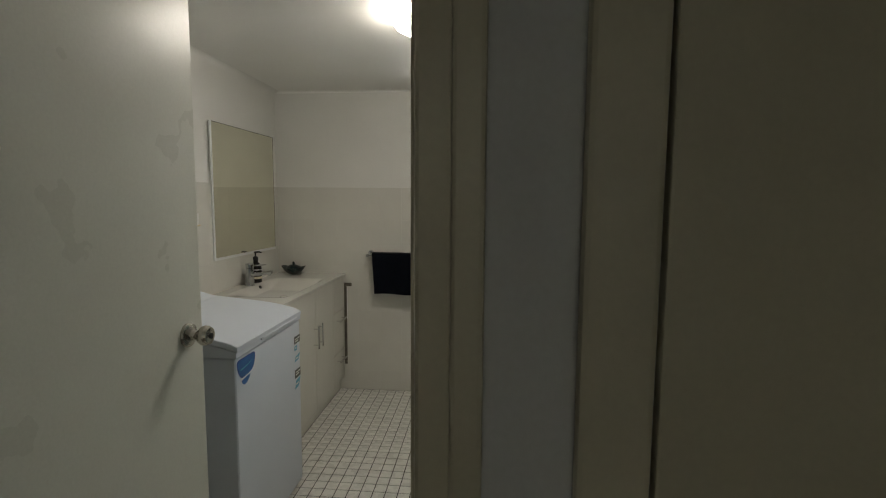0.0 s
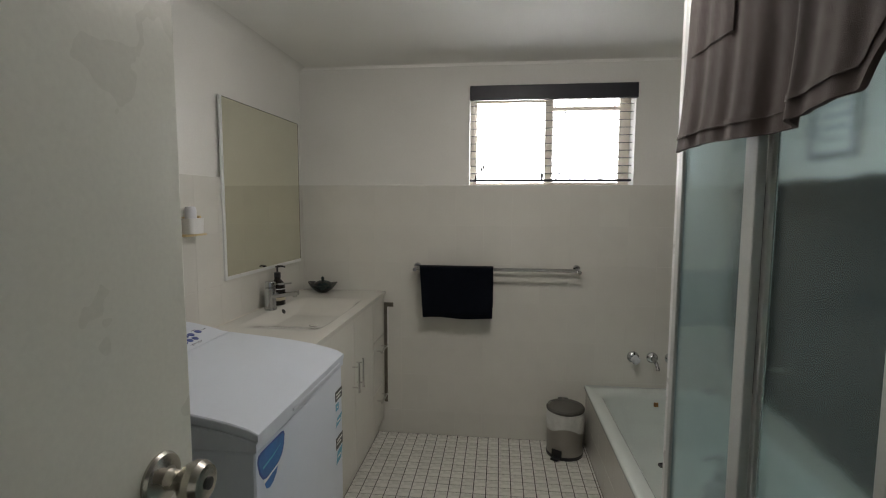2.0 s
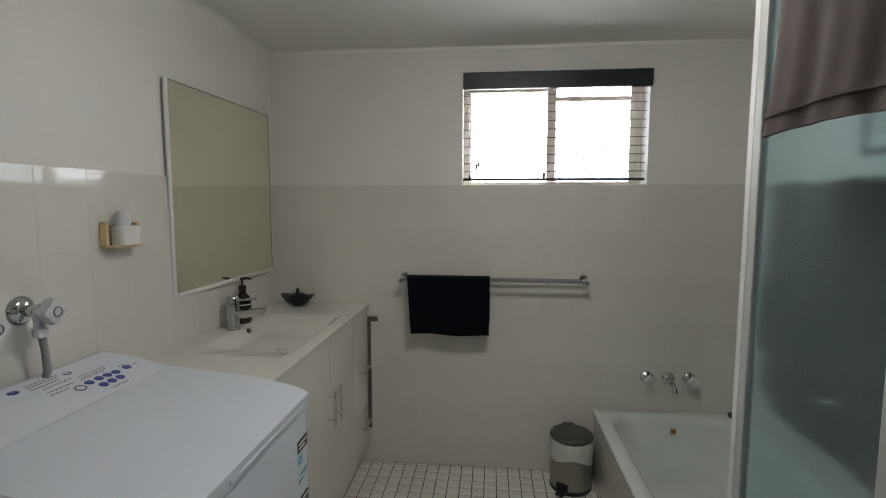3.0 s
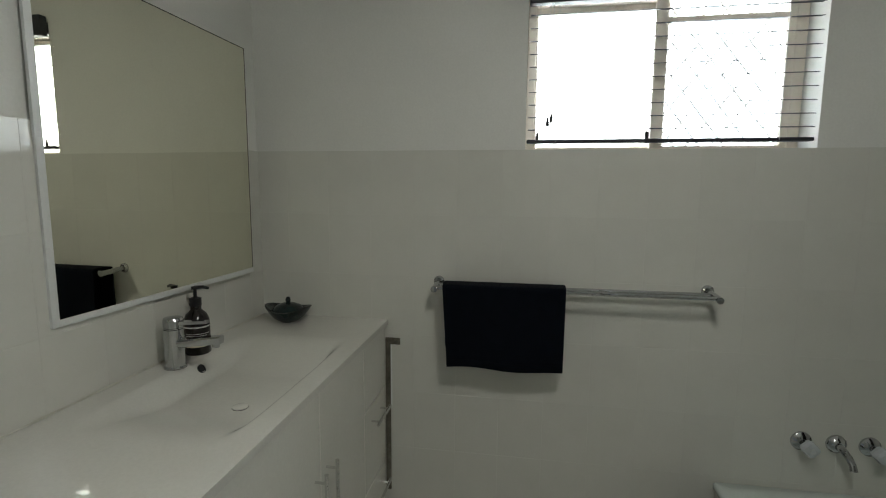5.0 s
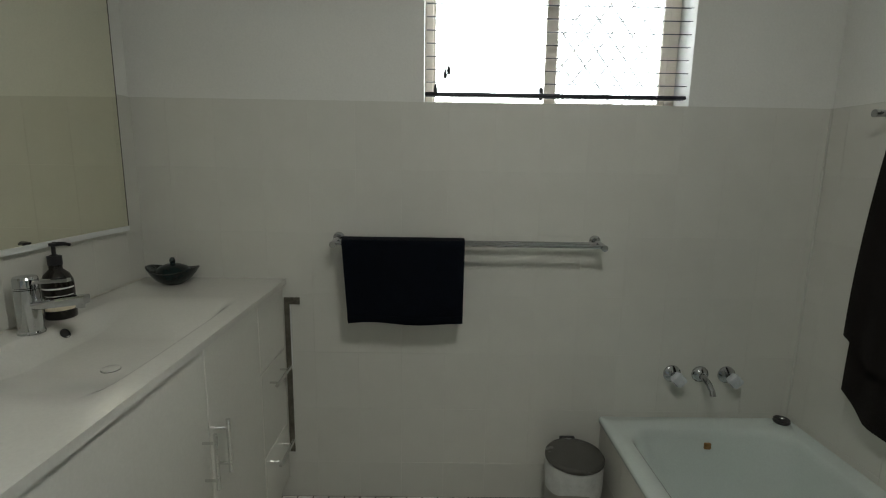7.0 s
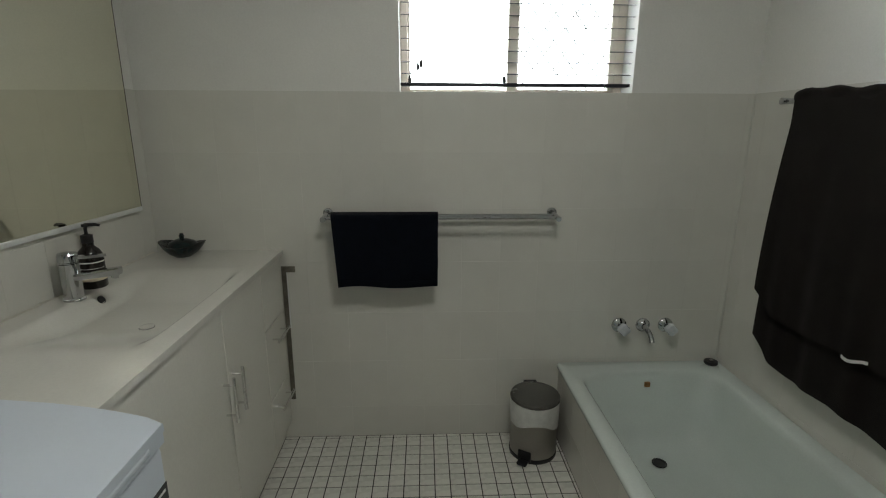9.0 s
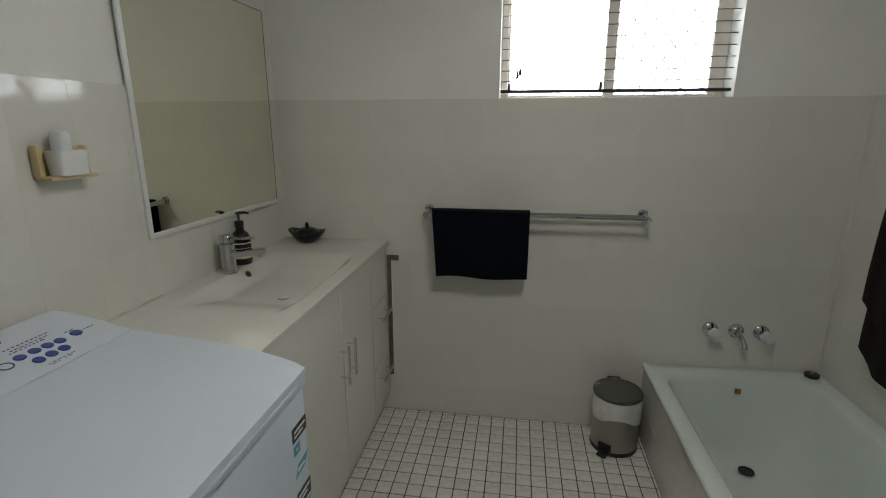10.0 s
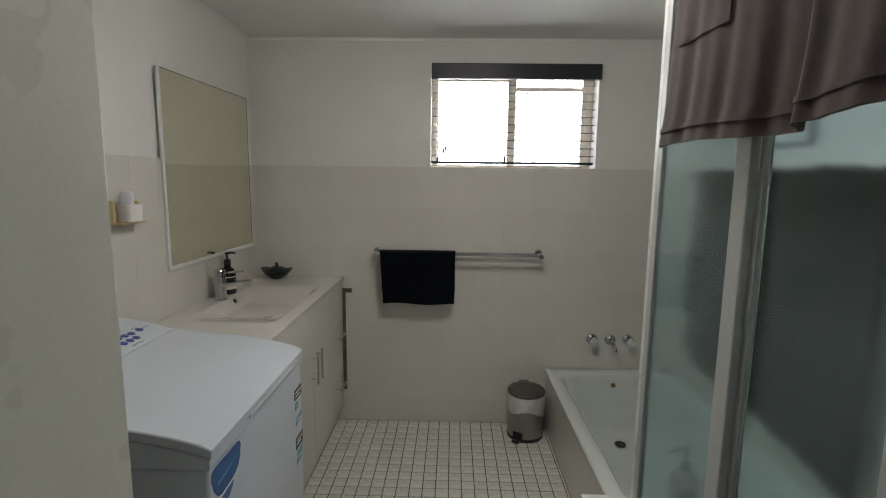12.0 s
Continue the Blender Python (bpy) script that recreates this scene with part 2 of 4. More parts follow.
# back wall with the window opening
WX0, WX1, WZ0, WZ1 = -0.628, 0.312, 1.546, 2.10
bm = bmesh.new()
bx(bm, XL - T, WX0, YB + T, YB + W, 0, ZC)
bx(bm, WX1, XR + T, YB + T, YB + W, 0, ZC)
bx(bm, WX0, WX1, YB + T, YB + W, 0, WZ0)
bx(bm, WX0, WX1, YB + T, YB + W, WZ1, ZC)
solid("wall_north", bm, PAINT, "white painted wall with a small high window", "wall", smooth=False)
# door wall
bm = bmesh.new()
bx(bm, -2.2, XH - 0.03, YD0, YD1, 0, ZC)
bx(bm, XJ + 0.03, 0.055, YD0, YD1, 0, ZC)
bx(bm, XH - 0.03, XJ + 0.03, YD0, YD1, 2.06, ZC)
bx(bm, 0.055, 0.88, YD0 + 0.02, YD1, 0, ZC)
bx(bm, 0.88, 1.6, YD0, YD1, 0, ZC)
solid("wall_south", bm, HALLP, "grey white painted hallway wall with a doorway", "wall", smooth=False)
# unseen hall wall, with an opening added to let the fill glow in
bm = bmesh.new()
bx(bm, -2.2, -0.5, -1.5, -1.4, 0, ZC)
bx(bm, 0.6, 1.6, -1.5, -1.4, 0, ZC)
bx(bm, -0.5, 0.6, -1.5, -1.4, 2.05, ZC)
solid("wall_hall", bm, HALLP, "unseen hallway wall with an opening added for the fill glow", "wall", smooth=False)
# glowing panel added beyond that opening as the hallway's fill light
solid("backdrop_hall_fill", box(-1.6, 1.7, -2.6, -2.55, 0, 2.6), HALLFILL, "unseen glowing panel added to brighten the hallway", "backdrop")
solid("wall_hall_west", box(-2.3, -2.2, -1.4, YD1, 0, ZC), HALLP, "plain painted hallway wall", "wall")
solid("wall_hall_east", box(1.6, 1.7, -1.4, YD1, 0, ZC), HALLP, "plain painted hallway wall", "wall")
# block beside the door (shower end wall)
solid("wall_shower_end", box(XS + T, XR + T, YD1, YS0 - T, 0, ZC), PAINT, "tiled pier wall between door and shower", "wall", smooth=False)
# nib wall between shower and bath
solid("nib_wall", box(XS + 0.012 + T, XR + T, YS1 + T, YN - T, 0, 0.552), GROUT_W, "low tiled nib wall between shower and bath", "wall", smooth=False)
# cornice
for nm, p0, p1, n_in, c, lip in (("cornice_north", (XL - T, YB + T), (XR + T, YB + T), (0, -1), 0.012, 0.004), ("cornice_west", (XL - T, YD1), (XL - T, YB + T), (1, 0), 0.050, 0.0), ("cornice_east", (XR + T, YS0), (XR + T, YB + T), (-1, 0), 0.050, 0.0)):
    bm = bmesh.new()
    arc = [(c - c * math.cos(math.pi / 2 * k / 12) + 0.0006, c - c * math.sin(math.pi / 2 * k / 12) + 0.0006) for k in range(13)]
    prof = [(0.0, 0.0), (0.0, c + lip)] + [(a + lip * 0.8, b) for a, b in arc]
    loft(bm, [[Vector((q[0] + n_in[0] * a, q[1] + n_in[1] * a, ZC - b)) for a, b in prof] for q in (p0, p1)])
    solid(nm, bm, PAINT if lip == 0 else CEIL, "small white coved plaster cornice" if lip else "smoothly rounded plaster between wall and ceiling", "cornice")

# sky glow beyond the window
solid("backdrop", box(-5.2, 4.9, 5.4, 5.45, -1.2, 6.5), OUT, "white overcast daylight outside the window", "backdrop")


# ---- door and frame ----
dfr = thing("door_frame", (XJ, YD0, 0), "cream painted wooden door frame with architraves", "door frame", kind="structure")
for s, xj in ((1, XJ), (-1, XH)):
    part("jamb", bx(bmesh.new(), min(xj, xj + s * 0.03), max(xj, xj + s * 0.03), YD0, YD1, 0, 2.06, 0.002), FRAMEP, dfr)
    bm = bmesh.new()
    for k, (w0, w1, d) in enumerate(((0.004, 0.034, 0.010), (0.032, 0.058, 0.014))):
        bx(bm, min(xj + s * w0, xj + s * w1), max(xj + s * w0, xj + s * w1), YD0 - d, YD0, 0, 2.12, 0.004)
    part("architrave", bm, FRAMEP, dfr)
    part("stop", bx(bmesh.new(), min(xj, xj - s * 0.0025), max(xj, xj - s * 0.0025), YD0 + 0.02, YD0 + 0.062, 0, 2.05, 0.001), FRAMEP, dfr)
part("head", bx(bmesh.new(), XH, XJ, YD0, YD1, 2.03, 2.06, 0.002), FRAMEP, dfr)
part("head_architrave", bx(bmesh.new(), XH - 0.06, XJ + 0.06, YD0 - 0.014, YD0, 2.05, 2.12, 0.004), FRAMEP, dfr)
part("strike_plate", bx(bmesh.new(), XJ - 0.0015, XJ, YD1 - 0.034, YD1 - 0.008, 1.06, 1.13, 0.0005), NICKEL, dfr)

# neighbouring closed door in the hall
hd = thing("hall_door", (0.5, YD0, 0), "closed dark painted hallway door beside the bathroom", "door", kind="structure")
part("leaf", box(0.0565, 0.878, YD0 - 0.008, YD0 + 0.018, 0.008, 2.04, 0.003), FRAMEP, hd)
for xa in (-0.005, 0.880):
    bm = bmesh.new()
    bx(bm, xa, xa + 0.056, YD0 - 0.016, YD0, 0, 2.10, 0.005)
    part("architrave", bm, FRAMEP, hd)
part("head_architrave", box(0.0512, 0.8798, YD0 - 0.016, YD0, 2.045, 2.10, 0.005), FRAMEP, hd)

# bathroom door, opened into the room
door = thing("bathroom_door", (-0.880, YD1, 0), "open flush cream-painted door with a round satin knob", "door")
dm = Matrix.Translation((-0.880, YD1, 0)) @ Matrix.Rotation(radians(-1.0), 4, "Z")
part("leaf", bx(bmesh.new(), -0.036, 0.0, 0.004, 0.790, 0.012, 2.03, 0.0025, 2, dm), DOORP, door)
KZ, KY = 1.092, 0.724
knob = part("knob", lathe([(0.0, 0.0), (0.0325, 0.0), (0.0335, 0.004), (0.031, 0.008), (0.024, 0.011), (0.0135, 0.014), (0.012, 0.024), (0.014, 0.032), (0.022, 0.038), (0.0265, 0.047), (0.0265, 0.056), (0.022, 0.064), (0.015, 0.066), (0.0, 0.066)],
                          dm @ Vector((0, KY, KZ)), dm.to_3x3() @ Vector((1, 0, 0)), 32), NICKEL, door, "round satin nickel door knob")
part("turn_button", lathe([(0.0, 0.0), (0.008, 0.0), (0.008, 0.003), (0.0, 0.004)], dm @ Vector((0.0655, KY, KZ)), dm.to_3x3() @ Vector((1, 0, 0)), 16), BLACK, knob)
part("back_knob", lathe([(0.0, 0.0), (0.0325, 0.0), (0.031, 0.008), (0.0135, 0.014), (0.012, 0.024), (0.022, 0.038), (0.0265, 0.05), (0.022, 0.064), (0.0, 0.066)],
                        dm @ Vector((-0.036, KY, KZ)), dm.to_3x3() @ Vector((-1, 0, 0)), 24), NICKEL, door, "round satin nickel door knob")
part("latch_plate", bx(bmesh.new(), -0.030, -0.006, 0.7895, 0.7908, KZ - 0.03, KZ + 0.03, 0.0, 1, dm), NICKEL, door)
for hz in (0.22, 1.02, 1.82):
    part("hinge", rod(dm @ Vector((0.004, -0.004, hz)), dm @ Vector((0.004, -0.004, hz + 0.09)), 0.006, 10), NICKEL, door)


# ---- washing machine ----
wm = thing("washing_machine", (-1.33, 2.06, 0), "white top-loading washing machine with blue stickers and closed lid", "washing machine")
WY0, WY1, WXF, WXB = 1.742, 2.374, -1.000, -1.635
part("cabinet", box(WXB, WXF - 0.004, WY0, WY1, 0.02, 0.858, 0.012, 3), WHITEG, wm)
for fx in (WXB + 0.06, WXF - 0.06):
    for fy in (WY0 + 0.06, WY1 - 0.06):
        part("foot", rod((fx, fy, 0.0), (fx, fy, 0.03), 0.02), BLACK, wm)


def wm_top(x):
    """Height of the lid line from front to back."""
    u = max(0.0, (WXF - x) / (WXF - WXB))
    return float(np.interp(u, (0, 0.04, 0.08, 0.16, 0.27, 0.43, 0.60, 0.71, 0.78, 0.90, 1.0), (0.903, 0.911, 0.918, 0.929, 0.940, 0.950, 0.959, 0.966, 0.979, 0.994, 1.000)))


def wm_slab(y0, y1, xs, under, lift=0.0, edge=0.0):
    b = bmesh.new()
    loops = []
    for y in (y0, y0 + 0.003, y1 - 0.003, y1):
        inset = 0.003 if y in (y0, y1) else 0.0
        top = [Vector((x, y, wm_top(x) + lift - inset - edge * (1 if i == 0 else 0))) for i, x in enumerate(xs)]
        low = [Vector((x, y, under(x))) for x in reversed(xs)]
        loops.append(top + low)
    return loft(b, loops)


xs_all = [WXF + (WXB - WXF) * i / 24 for i in range(25)]
part("top_frame", wm_slab(WY0, WY1, xs_all, lambda x: 0.860, -0.022, 0.0), WHITEG, wm)
xs_lid = [WXF + 0.004 + (-1.424 - WXF - 0.004) * i / 18 for i in range(19)]
lid = part("lid", wm_slab(WY0 + 0.002, WY1 - 0.002, xs_lid, lambda x: wm_top(x) - 0.019, 0.004, 0.006), WHITEG, wm, "curved white lid")
part("lid_grip", box(WXF - 0.002, WXF + 0.0055, WY0 + 0.20, WY1 - 0.05, 0.872, 0.884, 0.004), PANELW, lid)
xs_pan = [-1.428 + (WXB + 1.428) * i / 8 for i in range(9)]
panel = part("control_panel", wm_slab(WY0 + 0.002, WY1 - 0.002, xs_pan, lambda x: wm_top(x) - 0.019, 0.0035), PANELW, wm, "white sloping control panel with blue buttons")


def on_panel(x, y, lift=0.0):
    return Vector((x, y, wm_top(x) + 0.0035 + lift))


def panel_normal(x):
    s = (wm_top(x + 0.01) - wm_top(x - 0.01)) / 0.02
    return Vector((-s, 0, 1)).normalized()


for bxp, byp, r in ((-1.596, 2.052, 0.0125), (-1.507, 2.172, 0.0115), (-1.507, 2.203, 0.0115), (-1.505, 2.230, 0.0115), (-1.502, 2.256, 0.0115), (-1.476, 2.183, 0.0115), (-1.476, 2.211, 0.0115), (-1.475, 2.239, 0.0115), (-1.503, 2.297, 0.0125)):
    part("button", lathe([(0, -0.002), (r, -0.002), (r, 0.001), (r * 0.8, 0.0022), (0, 0.0022)], on_panel(bxp, byp), panel_normal(bxp), 18), BBLUE, panel, "round blue button")
for bxp, byp, r in ((-1.500, 2.138, 0.0135), (-1.588, 2.192, 0.0105)):
    b = lathe([(r, -0.001), (r, 0.001), (r - 0.0022, 0.001), (r - 0.0022, -0.001)], on_panel(bxp, byp), panel_normal(bxp), 20)
    part("dial_ring", b, INK, panel, "dark printed ring")
rp = random.Random(5)
bm = bmesh.new()
for xa, y0, y1 in ((-1.600, 2.085, 2.165), (-1.588, 2.080, 2.165), (-1.572, 2.075, 2.150), (-1.556, 2.090, 2.170), (-1.535, 2.080, 2.150), (-1.520, 2.075, 2.120), (-1.548, 2.175, 2.265), (-1.538, 2.180, 2.262), (-1.530, 2.172, 2.250), (-1.452, 2.180, 2.205), (-1.446, 2.182, 2.202), (-1.452, 2.212, 2.236), (-1.446, 2.212, 2.232), (-1.520, 2.285, 2.306), (-1.503, 2.316, 2.345)):
    y = y0
    while y < y1:
        w = rp.uniform(0.004, 0.009)
        p = on_panel(xa, y + w / 2, 0.0006)
        bx(bm, -0.0010, 0.0010, -w / 2, w / 2, -0.0008, 0.0003, 0, 1, Matrix.Translation(p) @ Vector((0, 0, 1)).rotation_difference(panel_normal(xa)).to_matrix().to_4x4())
        y += w + 0.004
part("printed_legend", bm, INK, panel, "tiny dark unreadable printing", smooth=False)["kind"] = "stuff"


def sticker(y0, y1, z0, z1, material, lift=0.0, shape=None):
    b = bmesh.new()
    x = WXF - 0.004 + lift
    pts = shape if shape else [(y0, z0), (y1, z0), (y1, z1), (y0, z1)]
    f0 = [Vector((x, y, z)) for y, z in pts]
    return loft(b, [f0, [p + Vector((0.0008, 0, 0)) for p in f0]])


st = part("brand_sticker", sticker(0, 0, 0, 0, BLUE, 0, [(1.752, 0.822), (1.760, 0.795), (1.776, 0.774), (1.800, 0.766), (1.822, 0.768), (1.862, 0.776), (1.880, 0.786), (1.892, 0.806), (1.897, 0.832), (1.892, 0.842), (1.880, 0.845), (1.770, 0.846), (1.756, 0.842), (1.752, 0.834)]), BBLUE, wm, "large glossy blue shield-shaped sticker", smooth=False)
part("sticker_face", sticker(0, 0, 0, 0, BLUE, 0.0006, [(1.757, 0.822), (1.765, 0.797), (1.779, 0.779), (1.802, 0.771), (1.822, 0.773), (1.860, 0.781), (1.875, 0.790), (1.887, 0.808), (1.891, 0.830), (1.887, 0.838), (1.878, 0.840), (1.772, 0.841), (1.760, 0.837), (1.757, 0.832)]), BLUE, st, smooth=False)
part("sticker_swoosh", sticker(0, 0, 0, 0, LWHITE, 0.0012, [(1.775, 0.800), (1.83, 0.806), (1.872, 0.818), (1.83, 0.811), (1.775, 0.806)]), LBLUE, st, smooth=False)
part("sticker_line", sticker(0, 0, 0, 0, LWHITE, 0.0004, [(1.780, 0.762), (1.858, 0.770), (1.860, 0.774), (1.780, 0.767)]), LWHITE, st, smooth=False)
part("sticker_drop", sticker(0, 0, 0, 0, BLUE, 0, [(1.784, 0.759), (1.792, 0.742), (1.808, 0.736), (1.826, 0.740), (1.844, 0.752), (1.854, 0.766)]), BLUE, st, smooth=False)
for y0, y1, z0, z1, m in ((2.298, 2.368, 0.748, 0.784, BLACK), (2.300, 2.330, 0.714, 0.738, LBLUE), (2.299, 2.366, 0.656, 0.690, LBLUE), (2.298, 2.368, 0.574, 0.616, BLACK), (2.298, 2.366, 0.520, 0.568, LBLUE)):
    shape = None if m is BLACK or y1 < 2.35 else [(y0, z0), (y1 - 0.02, z0 + 0.006), (y1, z1), (y0 + 0.015, z1 - 0.006)]
    q = part("rating_sticker", sticker(y0, y1, z0, z1, m, 0, shape), m, wm, "small black rating sticker" if m is BLACK else "small light blue rating sticker", smooth=False)
    if m is BLACK:
        for k in range(2):
            part("lettering", sticker(y0 + 0.008, y1 - 0.008 - 0.012 * k, z1 - 0.015 - 0.012 * k, z1 - 0.010 - 0.012 * k, LWHITE, 0.0009), LWHITE, q, smooth=False)
    else:
        part("lettering", sticker(y0 + 0.010, min(y1 - 0.012, y0 + 0.045), (z0 + z1) / 2 - 0.003, (z0 + z1) / 2 + 0.003, LWHITE, 0.0009), LWHITE, q, smooth=False)

# ---- laundry tub ----
tub = thing("laundry_tub", (-1.41, 1.45, 0), "stainless steel laundry tub on a white cabinet", "laundry tub")
part("cabinet", box(-1.63, -1.20, 1.20, 1.715, 0.0, 0.845, 0.004), VAN, tub)
bm = bmesh.new()
loft(bm, [rrect(-1.64, -1.175, 1.185, 1.725, 0.02, 0.845), rrect(-1.64, -1.172, 1.182, 1.728, 0.02, 0.872), rrect(-1.637, -1.176, 1.186, 1.724, 0.02, 0.878),
          rrect(-1.60, -1.212, 1.222, 1.688, 0.05, 0.876), rrect(-1.585, -1.228, 1.238, 1.672, 0.06, 0.86), rrect(-1.565, -1.25, 1.26, 1.65, 0.07, 0.62), rrect(-1.5, -1.31, 1.32, 1.59, 0.06, 0.61)])
part("bowl", bm, STEEL, tub, "brushed steel bowl with a rolled rim")
part("door", box(-1.20, -1.184, 1.21, 1.705, 0.06, 0.83, 0.003), VAN, tub)


# ---- machine taps ----
def machine_tap(y, z):
    tp = thing("machine_tap", (XL, y, z), "chrome wall tap with clear handle and grey washing hose", "tap", "washing machine taps")
    part("flange", lathe([(0, 0), (0.038, 0), (0.037, 0.006), (0.028, 0.014), (0.017, 0.020), (0, 0.020)], (XL, y, z), (1, 0, 0), 28), CHROME, tp, angle=50)
    part("body", lathe([(0, 0), (0.014, 0), (0.015, 0.035), (0.020, 0.042), (0.020, 0.056), (0, 0.056)], (XL + 0.012, y, z), (1, 0, 0), 20), CHROME, tp)
    k = 32
    loops = []
    for r, h in ((0.014, 0.0), (0.026, 0.005), (0.030, 0.020), (0.027, 0.034), (0.016, 0.038)):
        loops.append([Vector((XL + 0.067 + h, y + math.cos(2 * math.pi * i / k) * r * (1 + 0.16 * math.cos(8 * math.pi * i / k)), z + math.sin(2 * math.pi * i / k) * r * (1 + 0.16 * math.cos(8 * math.pi * i / k)))) for i in range(k)])
    h = part("handle", loft(bmesh.new(), loops), CLEARP, tp, "clear acrylic cross handle", angle=50)
    part("cap_ring", lathe([(0.013, 0), (0.013, 0.002), (0.011, 0.002), (0.011, 0)], (XL + 0.1045, y, z), (1, 0, 0), 20), INK, h)
    part("outlet", lathe([(0, 0), (0.013, 0), (0.013, 0.03), (0.018, 0.032), (0.018, 0.055), (0, 0.055)], (XL + 0.050, y, z - 0.010), (0.1, 0, -1), 18), FROST, tp)
    part("hose", tube(bmesh.new(), [(XL + 0.056, y, z - 0.062), (XL + 0.056, y + 0.006, z - 0.10), (XL + 0.048, y + 0.016, z - 0.16), (XL + 0.018, y + 0.02, z - 0.24), (XL + 0.012, y + 0.01, z - 0.45)], 0.0092, 12), RUBBER, tp, "grey rubber hose", angle=60)


machine_tap(2.140, 1.178)
machine_tap(1.990, 1.170)

# ---- tumbler holder ----
sh = thing("tumbler_holder", (XL, 2.49, 1.31), "gold-coloured wall holder with a white tumbler", "holder")
part("back_plate", box(XL, XL + 0.006, 2.404, 2.540, 1.316, 1.384, 0.003), GOLDP, sh)
part("shelf", box(XL + 0.0058, XL + 0.050, 2.406, 2.538, 1.310, 1.319, 0.003), GOLDP, sh)
part("end_bracket", box(XL + 0.0058, XL + 0.026, 2.402, 2.414, 1.3185, 1.392, 0.003), GOLDP, sh)
part("end_bracket", box(XL + 0.0058, XL + 0.026, 2.530, 2.542, 1.3185, 1.388, 0.003), GOLDP, sh)
tb = thing("tumbler", (XL + 0.037, 2.47, 1.318), "plain white plastic tumbler in a gold holder", "tumbler")
part("cup", loft(bmesh.new(), [rrect(XL + 0.012, XL + 0.060, 2.430, 2.506, 0.012, 1.3195), rrect(XL + 0.010, XL + 0.062, 2.426, 2.510, 0.014, 1.378), rrect(XL + 0.012, XL + 0.060, 2.428, 2.508, 0.014, 1.379), rrect(XL + 0.014, XL + 0.058, 2.432, 2.504, 0.012, 1.325)]), LWHITE, tb)
part("inner_bottle", lathe([(0, 0), (0.019, 0), (0.021, 0.004), (0.021, 0.085), (0.017, 0.098), (0, 0.100)], (XL + 0.036, 2.458, 1.3255), (0, 0, 1), 22), FROST, tb, "frosted white bottle standing in the cup", angle=50)

# ---- mirror ----
mr = thing("wall_mirror", (XL, 3.12, 1.096), "rectangular wall mirror in a thin white frame", "mirror")
MY0, MY1, MZ0, MZ1 = 2.730, 3.509, 1.096, 1.902
mm = Matrix.Translation((XL + 0.0150, 3.12, 0)) @ Matrix.Rotation(radians(-1.5), 4, "Z")
a0, a1 = MY0 - 3.12, MY1 - 3.12
part("glass", bx(bmesh.new(), -0.004, 0.0, a0 + 0.006, a1 - 0.001, MZ0 + 0.008, MZ1 - 0.003, 0, 1, mm), MIRROR, mr, smooth=False)
part("backing", box(XL - T, XL - 0.001, MY0 + 0.02, MY1 - 0.02, ZT + 0.01, MZ1 - 0.02), VAN, mr)
for nm, a, w, m in (("bottom_rail", (a0, a1, MZ0 - 0.002, MZ0 + 0.014), 0.003, WHITEF), ("near_stile", (a0 - 0.002, a0 + 0.016, MZ0 - 0.002, MZ1), 0.003, WHITEF), ("far_edge", (a1 - 0.002, a1 + 0.001, MZ0 + 0.012, MZ1), 0.001, BINLID), ("top_edge", (a0 + 0.014, a1, MZ1 - 0.003, MZ1), 0.001, BINLID)):
    part(nm, bx(bmesh.new(), -0.0055, w, a[0], a[1], a[2], a[3], 0.001, 2, mm), m, mr)

# ---- vanity ----
va = thing("vanity_cabinet", (-1.38, 3.0, 0), "white gloss vanity cabinet with bar handles", "vanity cabinet")
VY0, VY1, VXF = 2.392, 3.600, -1.135
VD = VXF - 0.003
part("carcass", box(-1.64, VD - 0.026, VY0 + 0.004, VY1 - 0.002, 0.10, 0.80, 0.002), VAN, va)
part("toe_kick", box(-1.64, -1.185, VY0 + 0.004, YB - 0.001, 0.0, 0.10, 0.002), VAN, va)
part("end_filler", box(-1.64, VD - 0.016, VY1 - 0.001, YB - 0.0005, 0.10, 0.8825, 0.002), VAN, va)


def bar_handle(parent, x, p0, p1, proud=0.032):
    h = part("handle", rod((x + proud, p0[0], p0[1]), (x + proud, p1[0], p1[1]), 0.0058, 12), CHROME_LIT, parent, "slim bar handle")
    for k in (0.16, 0.84):
        y, z = p0[0] + (p1[0] - p0[0]) * k, p0[1] + (p1[1] - p0[1]) * k
        part("post", rod((x, y, z), (x + proud, y, z), 0.0038, 10), CHROME_LIT, h)


for y0, y1, hy in ((VY0 + 0.006, 2.985, 2.949), (2.988, 3.345, 3.022)):
    d = part("door", box(VD - 0.024, VD - 0.006, y0, y1, 0.105, 0.880, 0.0025), VAN, va)
    bar_handle(d, VD - 0.006, (hy, 0.522), (hy, 0.672))
for z0, z1, hz in ((0.105, 0.34, 0.282), (0.344, 0.64, 0.582), (0.644, 0.880, None)):
    d = part("drawer", box(VD - 0.024, VD - 0.006, 3.349, VY1 - 0.004, z0, z1, 0.0025), VAN, va)
    if hz:
        bar_handle(d, VD - 0.006, (3.400, hz), (3.560, hz))

# top with the moulded basin
tp = thing("washbasin", (-1.38, 3.0, 0.87), "white moulded washbasin with wide side shelves on a vanity", "washbasin")
VT = 0.904
BY0, BY1, BX0, BX1 = 2.64, 3.36, -1.578, -1.194


